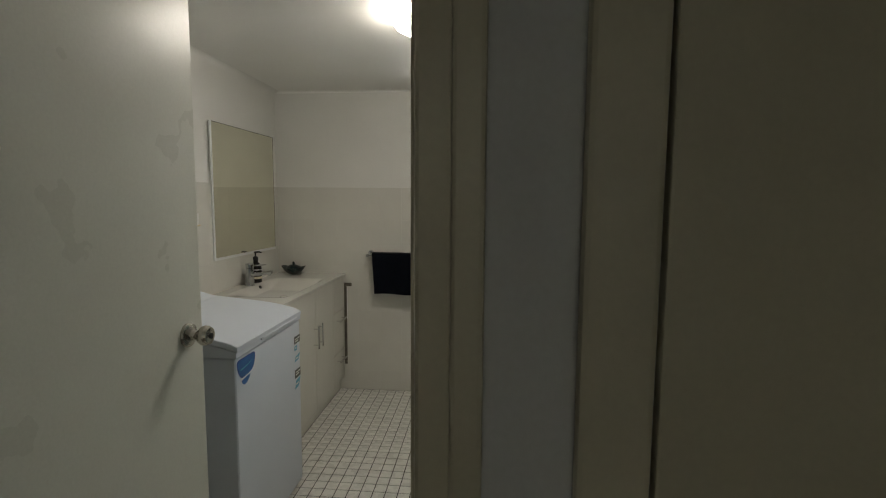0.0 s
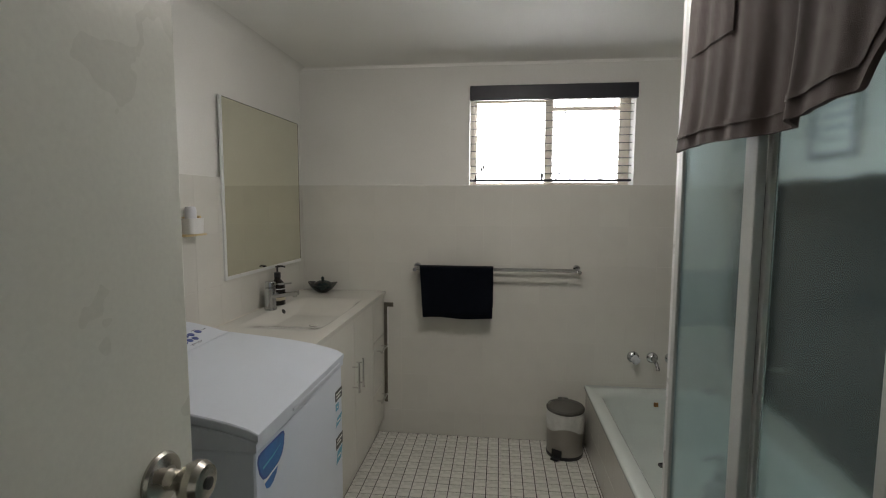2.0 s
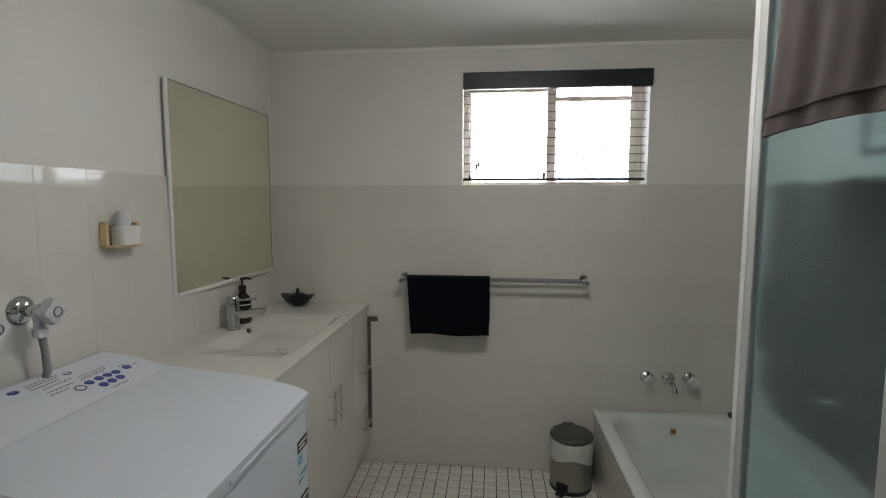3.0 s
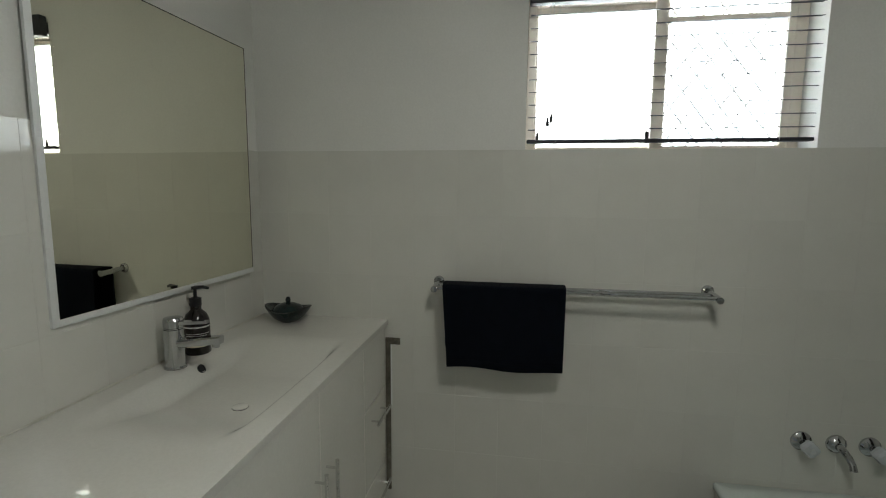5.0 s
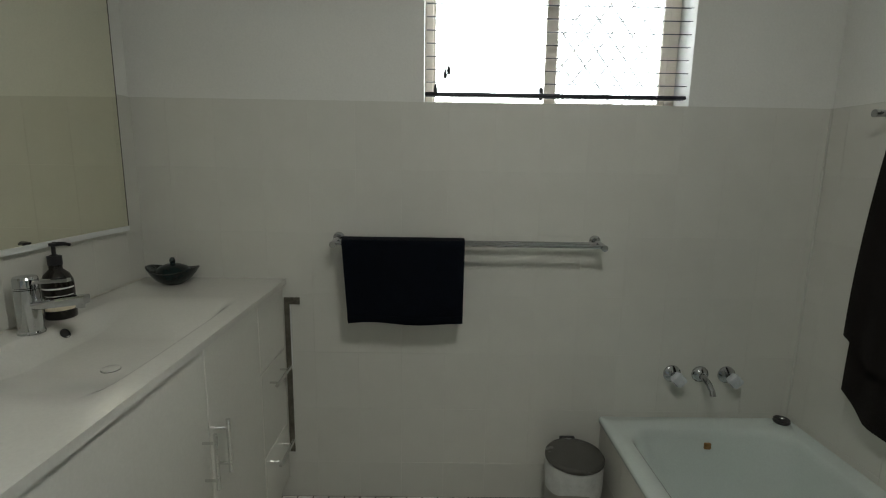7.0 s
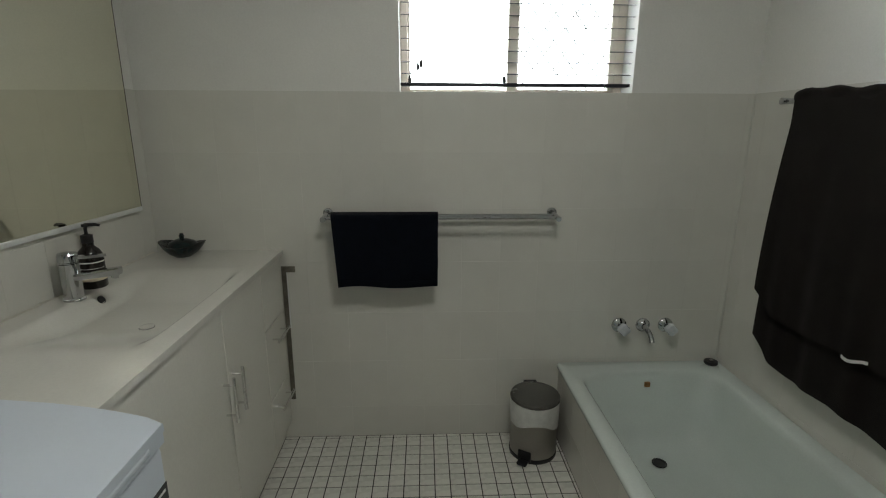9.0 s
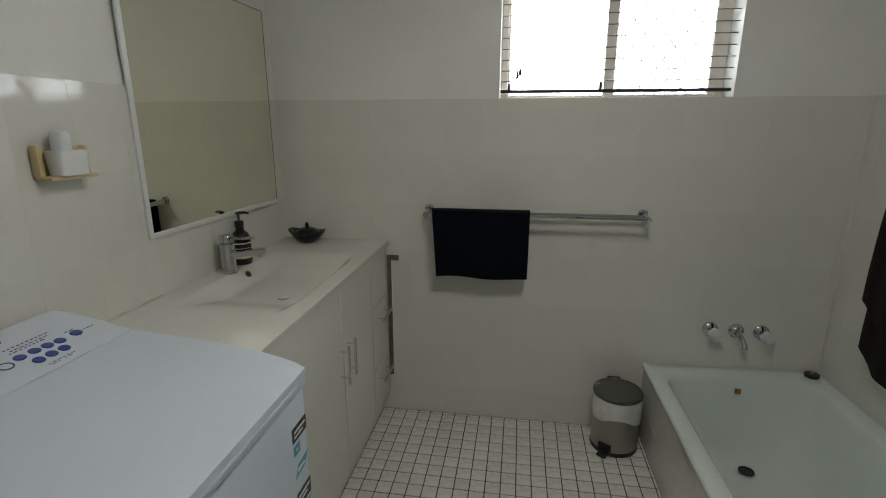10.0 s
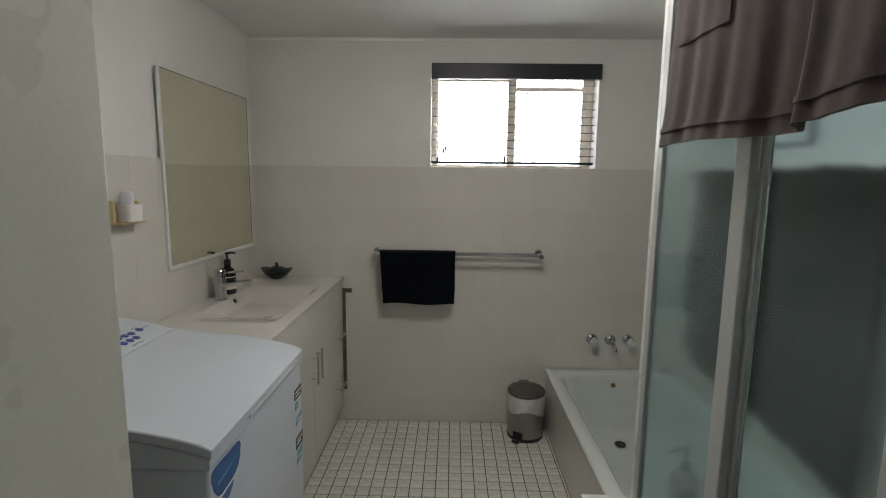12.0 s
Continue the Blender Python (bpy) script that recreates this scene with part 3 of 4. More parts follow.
def basin(x, y):
    """Height of the vanity top, with the sunken bowl."""
    fx = smoothstep(BX0, BX0 + 0.080, x) * smoothstep(BX1, BX1 - 0.040, x)
    fy = smoothstep(BY0, BY0 + 0.26, y) * smoothstep(BY1, BY1 - 0.26, y)
    return VT - 0.046 * fx * fy


bm = bmesh.new()
nx, ny = 120, 150
x0, x1, y0, y1 = XL + 0.0005, VXF, 2.385, YB - 0.0006
g = [[bm.verts.new((x0 + (x1 - x0) * i / nx, y0 + (y1 - y0) * j / ny, basin(x0 + (x1 - x0) * i / nx, y0 + (y1 - y0) * j / ny))) for j in range(ny + 1)] for i in range(nx + 1)]
for i in range(nx):
    for j in range(ny):
        bm.faces.new((g[i][j], g[i + 1][j], g[i + 1][j + 1], g[i][j + 1]))
edge = [g[i][0] for i in range(nx + 1)] + [g[nx][j] for j in range(1, ny + 1)] + [g[i][ny] for i in range(nx - 1, -1, -1)] + [g[0][j] for j in range(ny - 1, 0, -1)]
low = [bm.verts.new((v.co.x, v.co.y, 0.8835)) for v in edge]
for i in range(len(edge)):
    j = (i + 1) % len(edge)
    bm.faces.new((edge[i], low[i], low[j], edge[j]))
part("slab", bm, TOPW, tp, angle=50)
OX, OY = -1.540, 3.065
part("overflow", lathe([(0, 0), (0.0140, 0), (0.0140, 0.003), (0.0115, 0.004), (0.0110, 0.002), (0, 0.002)], (OX, OY, basin(OX, OY) + 0.001), (0.86, 0, 0.5), 20), BLACK, tp, "dark overflow hole")
DX, DY = -1.318, 2.905
dr = part("drain", lathe([(0, 0), (0.0203, 0), (0.0203, 0.0010), (0, 0.0010)], (DX, DY, basin(DX, DY) + 0.0006), (0, 0, 1), 24), BLACK, tp, "dark gap round the plug")
part("plug", lathe([(0, 0), (0.0195, 0), (0.0195, 0.0030), (0.0170, 0.0040), (0, 0.0044)], (DX, DY, basin(DX, DY) + 0.0014), (0, 0, 1), 24), TOPW, dr, "white pop-up plug")
part("sealant", tube(bmesh.new(), [(XL + 0.003, 2.39 + 0.06 * i, VT + 0.0015) for i in range(21)], [0.0028 + 0.0012 * math.sin(i * 2.7) for i in range(21)], 6), SEAL, tp, "yellowed sealant bead")

# bare strip where a panel once met the wall
solid("bare_wall_strip", bx(bx(bmesh.new(), -1.146, -1.126, YB - 0.005, YB - 0.0003, 0.200, 0.832), -1.1258, -1.088, YB - 0.005, YB - 0.0003, 0.806, 0.832), BARE,
      "strip of bare brown mortar in the tiled wall", "wall strip", smooth=False)
solid("strip_edge", box(-1.1258, -1.121, YB - 0.004, YB - 0.0003, 0.55, 0.805), LWHITE, "thin broken white tile edge", "wall strip", smooth=False)


# ---- tap, bottle, bowl ----
TX, TY, TZ = -1.584, 3.018, VT
mt = thing("basin_mixer", (TX, TY, TZ), "chrome single-lever basin mixer tap", "tap")
part("body", lathe([(0, 0), (0.0295, 0), (0.0295, 0.004), (0.0265, 0.008), (0.0262, 0.112), (0, 0.112)], (TX, TY, TZ), (0, 0, 1), 32), CHROME, mt)
part("spout", loft(bmesh.new(), [[Vector((TX + dx, TY + q * w, TZ + z + h)) for q, h in ((-0.7, -0.012), (0.7, -0.012), (1, -0.004), (1, 0.006), (0.7, 0.010), (-0.7, 0.010), (-1, 0.006), (-1, -0.004))] for dx, w, z in ((0.014, 0.018, 0.072), (0.07, 0.0175, 0.080), (0.128, 0.016, 0.088), (0.146, 0.012, 0.090))]), CHROME, mt, angle=35)
part("aerator", lathe([(0, 0), (0.010, 0), (0.010, 0.010), (0, 0.010)], (TX + 0.128, TY, TZ + 0.068), (0.2, 0, 1), 18), CHROME, mt)
cap = part("cap", lathe([(0, 0.1135), (0.0245, 0.1135), (0.0245, 0.116), (0.0262, 0.118), (0.0262, 0.138), (0.0235, 0.1435), (0, 0.1445)], (TX, TY, TZ), (0, 0, 1), 32), CHROME, mt)
part("lever", loft(bmesh.new(), [[Vector((TX + dx, TY + q * w, TZ + z + h)) for q, h in ((-1, -0.004), (1, -0.004), (0.8, 0.004), (-0.8, 0.004))] for dx, w, z in ((0.010, 0.013, 0.130), (0.06, 0.010, 0.133), (0.108, 0.008, 0.137))]), CHROME, cap)

PX, PY = -1.604, 3.142
bo = thing("soap_bottle", (PX, PY, VT), "dark brown pump soap bottle with printed label bands", "soap bottle")
part("body", lathe([(0, 0), (0.034, 0), (0.037, 0.003), (0.037, 0.092), (0.0355, 0.106), (0.029, 0.122), (0.019, 0.132), (0.0155, 0.136), (0.0155, 0.148), (0, 0.148)], (PX, PY, VT), (0, 0, 1), 30), BOTTLE, bo, angle=50)


def label_arc(z0, z1, a0, a1, r=0.0374):
    """A strip of label on the bottle, between two angles."""
    b = bmesh.new()
    ang = [radians(a0 + (a1 - a0) * k / 14) for k in range(15)]
    loft(b, [[Vector((PX + math.cos(a) * (r + d), PY + math.sin(a) * (r + d), VT + z)) for d, z in ((-0.0006, z0), (0, z0), (0, z1), (-0.0006, z1))] for a in ang])
    return b


part("label_band", label_arc(0.026, 0.042, -115, 25), CREAM, bo, "cream label band")
for z0, z1, a0, a1 in ((0.0845, 0.0885, -120, 15), (0.066, 0.0672, -105, 5), (0.060, 0.0612, -105, -10), (0.0535, 0.0545, -105, 0)):
    part("label_lettering", label_arc(z0, z1, a0, a1), LWHITE, bo, "pale line of unreadable lettering")
pm = part("pump", lathe([(0, 0), (0.0170, 0), (0.0170, 0.024), (0.008, 0.027), (0.005, 0.029), (0.005, 0.050), (0.010, 0.051), (0.010, 0.059), (0, 0.061)], (PX, PY, VT + 0.147), (0, 0, 1), 22), BLACK, bo, "black pump head")
part("nozzle", tube(bmesh.new(), [(PX, PY, VT + 0.203), (PX + 0.022, PY + 0.010, VT + 0.2035), (PX + 0.036, PY + 0.016, VT + 0.199)], [0.006, 0.005, 0.004], 10), BLACK, pm)

CX, CY = -1.502, 3.528
bw = thing("lidded_bowl", (CX, CY, VT), "small dark glazed lidded bowl with pointed rim", "bowl")
bm = bmesh.new()
loops = []
for r, h, e in ((0.030, 0.0, 0), (0.034, 0.003, 0), (0.055, 0.016, 0.03), (0.068, 0.032, 0.10), (0.074, 0.046, 0.24), (0.069, 0.048, 0.24), (0.058, 0.040, 0.1)):
    loops.append([Vector((CX + math.cos(a) * r * (1 + e * abs(math.cos(a)) ** 3), CY + math.sin(a) * r, VT + h + e * 0.07 * abs(math.cos(a)) ** 3)) for a in [2 * math.pi * i / 32 for i in range(32)]])
loft(bm, loops)
part("body", bm, BOWLM, bw, angle=60)
bl = part("lid", lathe([(0, 0), (0.057, 0.0), (0.059, 0.003), (0.046, 0.017), (0.022, 0.027), (0, 0.029)], (CX, CY, VT + 0.043), (0, 0, 1), 28), BOWLM, bw, angle=50)
part("lid_knob", lathe([(0, 0), (0.009, 0.0), (0.008, 0.006), (0.010, 0.014), (0.006, 0.024), (0, 0.026)], (CX, CY, VT + 0.069), (0, 0, 1), 18), BOWLM, bl)


# ---- towel rail on the back wall ----
tr = thing("towel_rail", (-0.465, YB, 1.06), "double chrome towel rail on the tiled wall", "towel rail")
RZ = 1.058
for xa in (-0.935, 0.008):
    part("flange", lathe([(0, 0), (0.021, 0), (0.020, 0.006), (0.014, 0.012), (0, 0.012)], (xa, YB, RZ + 0.004), (0, -1, 0), 24), CHROME, tr)
    part("arm", tube(bmesh.new(), [(xa, YB - 0.008, RZ + 0.004), (xa, YB - 0.06, RZ), (xa, YB - 0.118, RZ - 0.004)], [0.0095, 0.011, 0.0115], 14), CHROME, tr)
for yy in (YB - 0.052, YB - 0.104):
    part("bar", rod((-0.935, yy, RZ), (0.008, yy, RZ), 0.0075, 14), CHROME, tr)

# folded navy towel over both bars
HX0, HX1, HF = -0.903, -0.478, YB - 0.121


def hand_towel(u, v):
    x = HX0 + (HX1 - HX0) * u
    x += (0.006 if u < 0.5 else -0.004) * (0.5 - v)
    s = v
    if s < 0.56:
        k = s / 0.56
        return Vector((x + 0.020 * (1 - k) * (1 - u) ** 3 * 0.7, HF + 0.005 * math.sin(u * 9) * (1 - k) + 0.004 * (1 - k), 0.772 + 0.293 * k + 0.004 * math.sin(u * 7) * (1 - k)))
    if s < 0.74:
        k = (s - 0.56) / 0.18
        a = math.pi * k
        return Vector((x, HF + 0.046 - 0.046 * math.cos(a), 1.065 + 0.010 * math.sin(a) ** 0.5))
    k = (s - 0.74) / 0.26
    return Vector((x, HF + 0.092, 1.065 - 0.24 * k))


nt_ = thing("hand_towel", (-0.69, HF, 1.06), "folded navy blue hand towel over the rail", "towel")
part("cloth", sheet(26, 40, hand_towel, 0.009), NAVY, nt_, angle=80)
part("hem", sheet(20, 2, lambda u, v: hand_towel(u, 0.02 + 0.035 * v) + Vector((0, -0.0025, 0)), 0.003), NAVY, nt_, angle=80)


# ---- window and blind ----
wd = thing("window_1", (-0.16, YB + 0.1, WZ0), "aluminium sliding window with bright daylight behind", "window", kind="structure")
FY0, FY1 = YB + 0.130, YB + 0.180
part("sill", box(WX0, WX1, YB + T + 0.0005, YB + W, WZ0 - 0.011, WZ0 + 0.003, 0.001), WHITEF, wd)
for nm, a in (("frame_stile", (WX0, WX0 + 0.030, WZ0 + 0.0035, WZ1)), ("frame_stile", (WX1 - 0.038, WX1, WZ0 + 0.0035, WZ1)), ("frame_rail", (WX0 + 0.030, WX1 - 0.038, WZ0 + 0.0035, WZ0 + 0.012)), ("frame_rail", (WX0 + 0.030, WX1 - 0.038, WZ1 - 0.025, WZ1))):
    part(nm, box(a[0], a[1], FY0, FY1, a[2], a[3], 0.003), ALU, wd)
for xa, xb, ya in ((-0.602, -0.130, FY0 + 0.026), (-0.180, 0.282, FY0 + 0.002)):
    sash = part("sash", box(xa, xa + (0.012 if xa < -0.3 else 0.040), ya, ya + 0.020, WZ0 + 0.0125, WZ1 - 0.025, 0.002), ALU, wd, "sliding sash")
    part("sash_stile", box(xb - (0.040 if xa < -0.3 else 0.030), xb, ya, ya + 0.020, WZ0 + 0.0125, WZ1 - 0.025, 0.002), ALU, sash)
    ta = xa + (0.012 if xa < -0.3 else 0.040)
    tb_ = xb - (0.040 if xa < -0.3 else 0.030)
    part("sash_rail", box(ta, tb_, ya, ya + 0.020, WZ0 + 0.0125, WZ0 + 0.022, 0.002), ALU, sash)
    zr = 2.052 if xa < -0.3 else 1.995
    pane_mat = GLASS if xa < -0.3 else OBSCURE
    part("sash_rail", box(ta, tb_, ya, ya + 0.020, zr, zr + 0.022, 0.002), ALU, sash)
    pane = part("pane", box(ta, tb_, ya + 0.008, ya + 0.012, WZ0 + 0.022, zr), pane_mat, sash, smooth=False)
    pane.visible_shadow = False
part("latch", box(-0.200, -0.186, FY0 - 0.012, FY0 + 0.002, WZ0 + 0.03, WZ0 + 0.075, 0.003), BLACK, wd)

# diamond security grille outside the sliding half
gr = thing("security_grille", (0.05, YB + 0.205, WZ0), "diamond pattern metal security grille outside the window", "grille")
GY, GX0, GX1, GZ0, GZ1 = YB + 0.205, -0.14, 0.300, WZ0 + 0.006, WZ1
for a in ((GX0, GX0 + 0.014, GZ0, GZ1), (GX1 - 0.014, GX1, GZ0, GZ1)):
    part("grille_stile", box(a[0], a[1], GY - 0.006, GY + 0.012, a[2], a[3], 0.002), GRILLE, gr)
for a in ((GX0 + 0.014, GX1 - 0.014, GZ0, GZ0 + 0.014), (GX0 + 0.014, GX1 - 0.014, GZ1 - 0.014, GZ1)):
    part("grille_rail", box(a[0], a[1], GY - 0.006, GY + 0.012, a[2], a[3], 0.002), GRILLE, gr)
PXP, PZP = 0.0875, 0.1125


def clip(p, q):
    """The piece of the line from p to q inside the grille's frame."""
    a, b = 0.0, 1.0
    for c, d, lo, hi in ((p[0], q[0] - p[0], GX0 + 0.012, GX1 - 0.012), (p[1], q[1] - p[1], GZ0 + 0.012, GZ1 - 0.012)):
        if abs(d) < 1e-9:
            continue
        s, e = sorted(((lo - c) / d, (hi - c) / d))
        a, b = max(a, s), min(b, e)
    return (a, b) if b - a > 0.02 else None


for s in (1, -1):
    for k in range(-9, 10):
        p = (-0.10 + k * PXP - s * 6 * PXP, 1.827 - 6 * PZP)
        q = (-0.10 + k * PXP + s * 6 * PXP, 1.827 + 6 * PZP)
        ab = clip(p, q)
        if ab:
            pts = [(p[0] + (q[0] - p[0]) * t, GY + 0.003 * s, p[1] + (q[1] - p[1]) * t) for t in ab]
            part("diamond_bar", rod(pts[0], pts[1], 0.0038, 6), GRILLE, gr)
bm = bmesh.new()
for i in range(-2, 6):
    for j in range(-6, 6):
        for o in (0, 0.5):
            x, z = -0.10 + (i + o) * PXP, 1.827 + (j + o) * PZP
            if GX0 + 0.02 < x < GX1 - 0.02 and GZ0 + 0.02 < z < GZ1 - 0.02:
                bx(bm, x - 0.0045, x + 0.0045, GY - 0.005, GY + 0.005, z - 0.007, z + 0.007, 0.001, 1)
part("joint_clips", bm, GRILLE, gr)["kind"] = "stuff"

vb = thing("venetian_blind", (-0.15, YB, 2.04), "dark venetian blind with open slats, fully lowered", "blind")
part("valance", box(WX0 + 0.004, WX1 + 0.004, YB - 0.022, YB + T - 0.0005, 2.034, 2.117, 0.004), BLINDM, vb)
part("headrail", box(WX0 + 0.006, WX1 - 0.006, YB + T + 0.001, YB + T + 0.030, 2.05, 2.095, 0.002), BLINDM, vb)
SY = YB + 0.020
sl = bmesh.new()
tilt = math.tan(radians(11.0))
n = 6
loops = []
for x in (WX0 + 0.008, WX1 - 0.014):
    up = [Vector((x, SY + 0.012 * (2 * i / n - 1), tilt * 0.012 * (2 * i / n - 1) + 0.0012 * (1 - (2 * i / n - 1) ** 2) + 0.0005)) for i in range(n + 1)]
    loops.append(up + [p - Vector((0, 0, 0.0017)) for p in reversed(up)])
loft(sl, loops)
me = mesh_of(sl, "slat", BLINDM)
for k in range(11):
    ob = new("slat", me)
    ob.parent = vb
    ob.matrix_parent_inverse = Matrix.Translation(-vb.location)
    ob.location = (0, 0, 1.618 + 0.0432 * k * (1 if k < 10 else 0.975))
part("bottom_rail", box(WX0 + 0.004, WX1 - 0.014, SY - 0.018, SY + 0.018, 1.570, 1.583, 0.004), BLINDM, vb)
for xa in (WX0 + 0.105, -0.15, WX1 - 0.12):
    part("ladder_cord", rod((xa, SY - 0.0195, 1.575), (xa, SY - 0.0195, 2.05), 0.0009, 6), GRILLE, vb)
for xa, za in ((WX0 + 0.041, 1.578), (WX0 + 0.074, 1.626), (WX0 + 0.086, 1.638)):
    c = part("pull_cord", rod((xa, SY - 0.026, za + 0.025), (xa, SY - 0.026, 2.05), 0.0009, 6), LWHITE, vb)
    part("tassel", lathe([(0, 0), (0.006, 0.001), (0.0065, 0.012), (0.003, 0.030), (0, 0.031)], (xa, SY - 0.026, za), (0, 0, 1), 12), BLACK, c)

# ---- pedal bin ----
BX, BYC = -0.052, 3.492
bi = thing("pedal_bin", (BX, BYC, 0), "brushed steel pedal bin with grey lid and plastic liner", "bin")
part("body", lathe([(0, 0.012), (0.102, 0.012), (0.1025, 0.020), (0.1025, 0.262), (0.100, 0.265), (0, 0.265)], (BX, BYC, 0), (0, 0, 1), 40), BINSTEEL, bi)
part("base_ring", lathe([(0, 0), (0.1035, 0), (0.105, 0.004), (0.105, 0.016), (0.1025, 0.020), (0, 0.020)], (BX, BYC, 0), (0, 0, 1), 40), BLACK, bi)
bm = bmesh.new()
loops = []
for k, (r, h) in enumerate(((0.1035, 0.262), (0.1065, 0.258), (0.1072, 0.22), (0.1062, 0.18), (0.1035, 0.150), (0.1030, 0.150))):
    loops.append([Vector((BX + math.cos(a) * (r + 0.0012 * math.sin(9 * a + k)), BYC + math.sin(a) * (r + 0.0012 * math.sin(9 * a + k)),
                          h + (0.022 * math.cos(a + 2.0) + 0.012 * math.sin(3 * a) if k >= 3 else 0))) for a in [2 * math.pi * i / 48 for i in range(48)]])
loft(bm, loops, False, False)
part("liner", bm, LINER, bi, "crumpled translucent grey bin liner")
ld = part("lid", lathe([(0, 0.262), (0.104, 0.262), (0.108, 0.266), (0.108, 0.276), (0.102, 0.284), (0.075, 0.295), (0.035, 0.301), (0, 0.302)], (BX, BYC, 0), (0, 0, 1), 40), BINLID, bi, "dark grey domed lid")
part("lid_hinge", box(BX - 0.03, BX + 0.03, BYC + 0.100, BYC + 0.118, 0.245, 0.285, 0.004), BLACK, bi)
pa = radians(238)
pd = Vector((math.cos(pa), math.sin(pa), 0))
m = Matrix.Translation((BX + pd.x * 0.115, BYC + pd.y * 0.115, 0)) @ Matrix.Rotation(pa, 4, "Z")
part("pedal", bx(bmesh.new(), -0.015, 0.028, -0.022, 0.022, 0.008, 0.020, 0.005, 2, m), BLACK, bi)
part("pedal_guard", bx(bmesh.new(), -0.016, -0.006, -0.030, 0.030, 0.010, 0.058, 0.004, 2, m), BLACK, bi)

# ---- bath ----
AX = 0.082
ba = thing("bathtub", (0.45, 2.87, 0), "white enamel bathtub built in against tiled walls", "bathtub")
R0, R1, S0, S1 = 0.072, XR - 0.001, YN - 0.004, YB - 0.001
loops = [rrect(R0 + 0.006, R1, S0, S1, 0.008, 0.335), rrect(R0, R1, S0, S1, 0.008, 0.342), rrect(R0, R1, S0, S1, 0.008, 0.358), rrect(R0 + 0.006, R1 - 0.002, S0 + 0.004, S1 - 0.003, 0.010, 0.364),
         rrect(R0 + 0.062, R1 - 0.055, S0 + 0.075, S1 - 0.075, 0.10, 0.362), rrect(R0 + 0.074, R1 - 0.066, S0 + 0.088, S1 - 0.086, 0.10, 0.352),
         rrect(R0 + 0.082, R1 - 0.072, S0 + 0.10, S1 - 0.092, 0.10, 0.330), rrect(R0 + 0.100, R1 - 0.090, S0 + 0.17, S1 - 0.115, 0.12, 0.200),
         rrect(R0 + 0.120, R1 - 0.110, S0 + 0.25, S1 - 0.150, 0.13, 0.085), rrect(R0 + 0.160, R1 - 0.150, S0 + 0.32, S1 - 0.200, 0.13, 0.045), rrect(R0 + 0.22, R1 - 0.21, S0 + 0.42, S1 - 0.28, 0.12, 0.036)]
part("shell", loft(bmesh.new(), loops, False, True), ENAMEL, ba, angle=60)
part("drain", lathe([(0, 0), (0.030, 0), (0.030, 0.003), (0.024, 0.003), (0.022, -0.001), (0, -0.001)], (0.448, 3.325, 0.044), (0, 0.03, 1), 26), BLACK, ba, "dark drain hole")
part("overflow", box(0.442, 0.466, YB - 0.112, YB - 0.100, 0.292, 0.316, 0.003), RUST, ba, "rusty brass overflow cover")

solid("bath_apron", box(AX + T, AX + T + 0.03, YN, YB, 0, 0.335), GROUT_W, "tiled front panel of the bathtub", "bath panel", smooth=False)


def wall_tap(x, z):
    q = thing("bath_tap", (x, YB, z), "chrome wall tap with clear acrylic handle above the bathtub", "tap", "bath taps")
    part("flange", lathe([(0, 0), (0.034, 0), (0.033, 0.006), (0.022, 0.016), (0.014, 0.020), (0, 0.020)], (x, YB, z), (0, -1, 0), 26), CHROME, q)
    part("spindle", rod((x, YB - 0.012, z), (x, YB - 0.045, z), 0.010), CHROME, q)
    k = 24
    loops = [[Vector((x + math.cos(2 * math.pi * i / k) * r * (1 + 0.11 * math.cos(8 * math.pi * i / k)), YB - 0.040 - h, z + math.sin(2 * math.pi * i / k) * r * (1 + 0.11 * math.cos(8 * math.pi * i / k)))) for i in range(k)]
             for r, h in ((0.012, 0.0), (0.023, 0.004), (0.026, 0.018), (0.023, 0.032), (0.013, 0.036))]
    h = part("handle", loft(bmesh.new(), loops), CLEARP, q, "clear acrylic cross handle")
    part("cap_ring", lathe([(0.009, 0), (0.009, 0.002), (0.007, 0.002), (0.007, 0)], (x, YB - 0.0755, z), (0, -1, 0), 20), GREYF, h)


wall_tap(0.345, 0.546)
wall_tap(0.558, 0.544)
sp = thing("bath_spout", (0.454, YB, 0.545), "chrome wall spout above the bathtub", "tap")
part("flange", lathe([(0, 0), (0.033, 0), (0.032, 0.008), (0.024, 0.018), (0.015, 0.024), (0, 0.024)], (0.454, YB, 0.545), (0, -1, 0), 12), CHROME, sp)
part("pipe", tube(bmesh.new(), [(0.454, YB - 0.01, 0.545), (0.456, YB - 0.04, 0.540), (0.459, YB - 0.066, 0.528), (0.461, YB - 0.084, 0.512), (0.462, YB - 0.090, 0.496)], [0.013, 0.012, 0.011, 0.0105, 0.0115], 14), CHROME, sp)

pl = thing("bath_plug", (0.775, 3.585, 0.364), "black rubber bath plug on the bathtub rim", "plug")
part("disc", lathe([(0, 0), (0.027, 0), (0.030, 0.006), (0.028, 0.015), (0, 0.016)], (0.775, 3.585, 0.3635), (0, 0, 1), 22), BLACK, pl)
part("ring", lathe([(0.006, 0), (0.009, 0.003), (0.006, 0.006), (0.003, 0.003)], (0.775, 3.585, 0.379), (0, 0, 1), 14), CHROME, pl)

# ---- bath towel on the side wall ----
br = thing("side_towel_rail", (XR, 2.87, 1.505), "chrome towel rail on the wall above the bathtub", "towel rail")
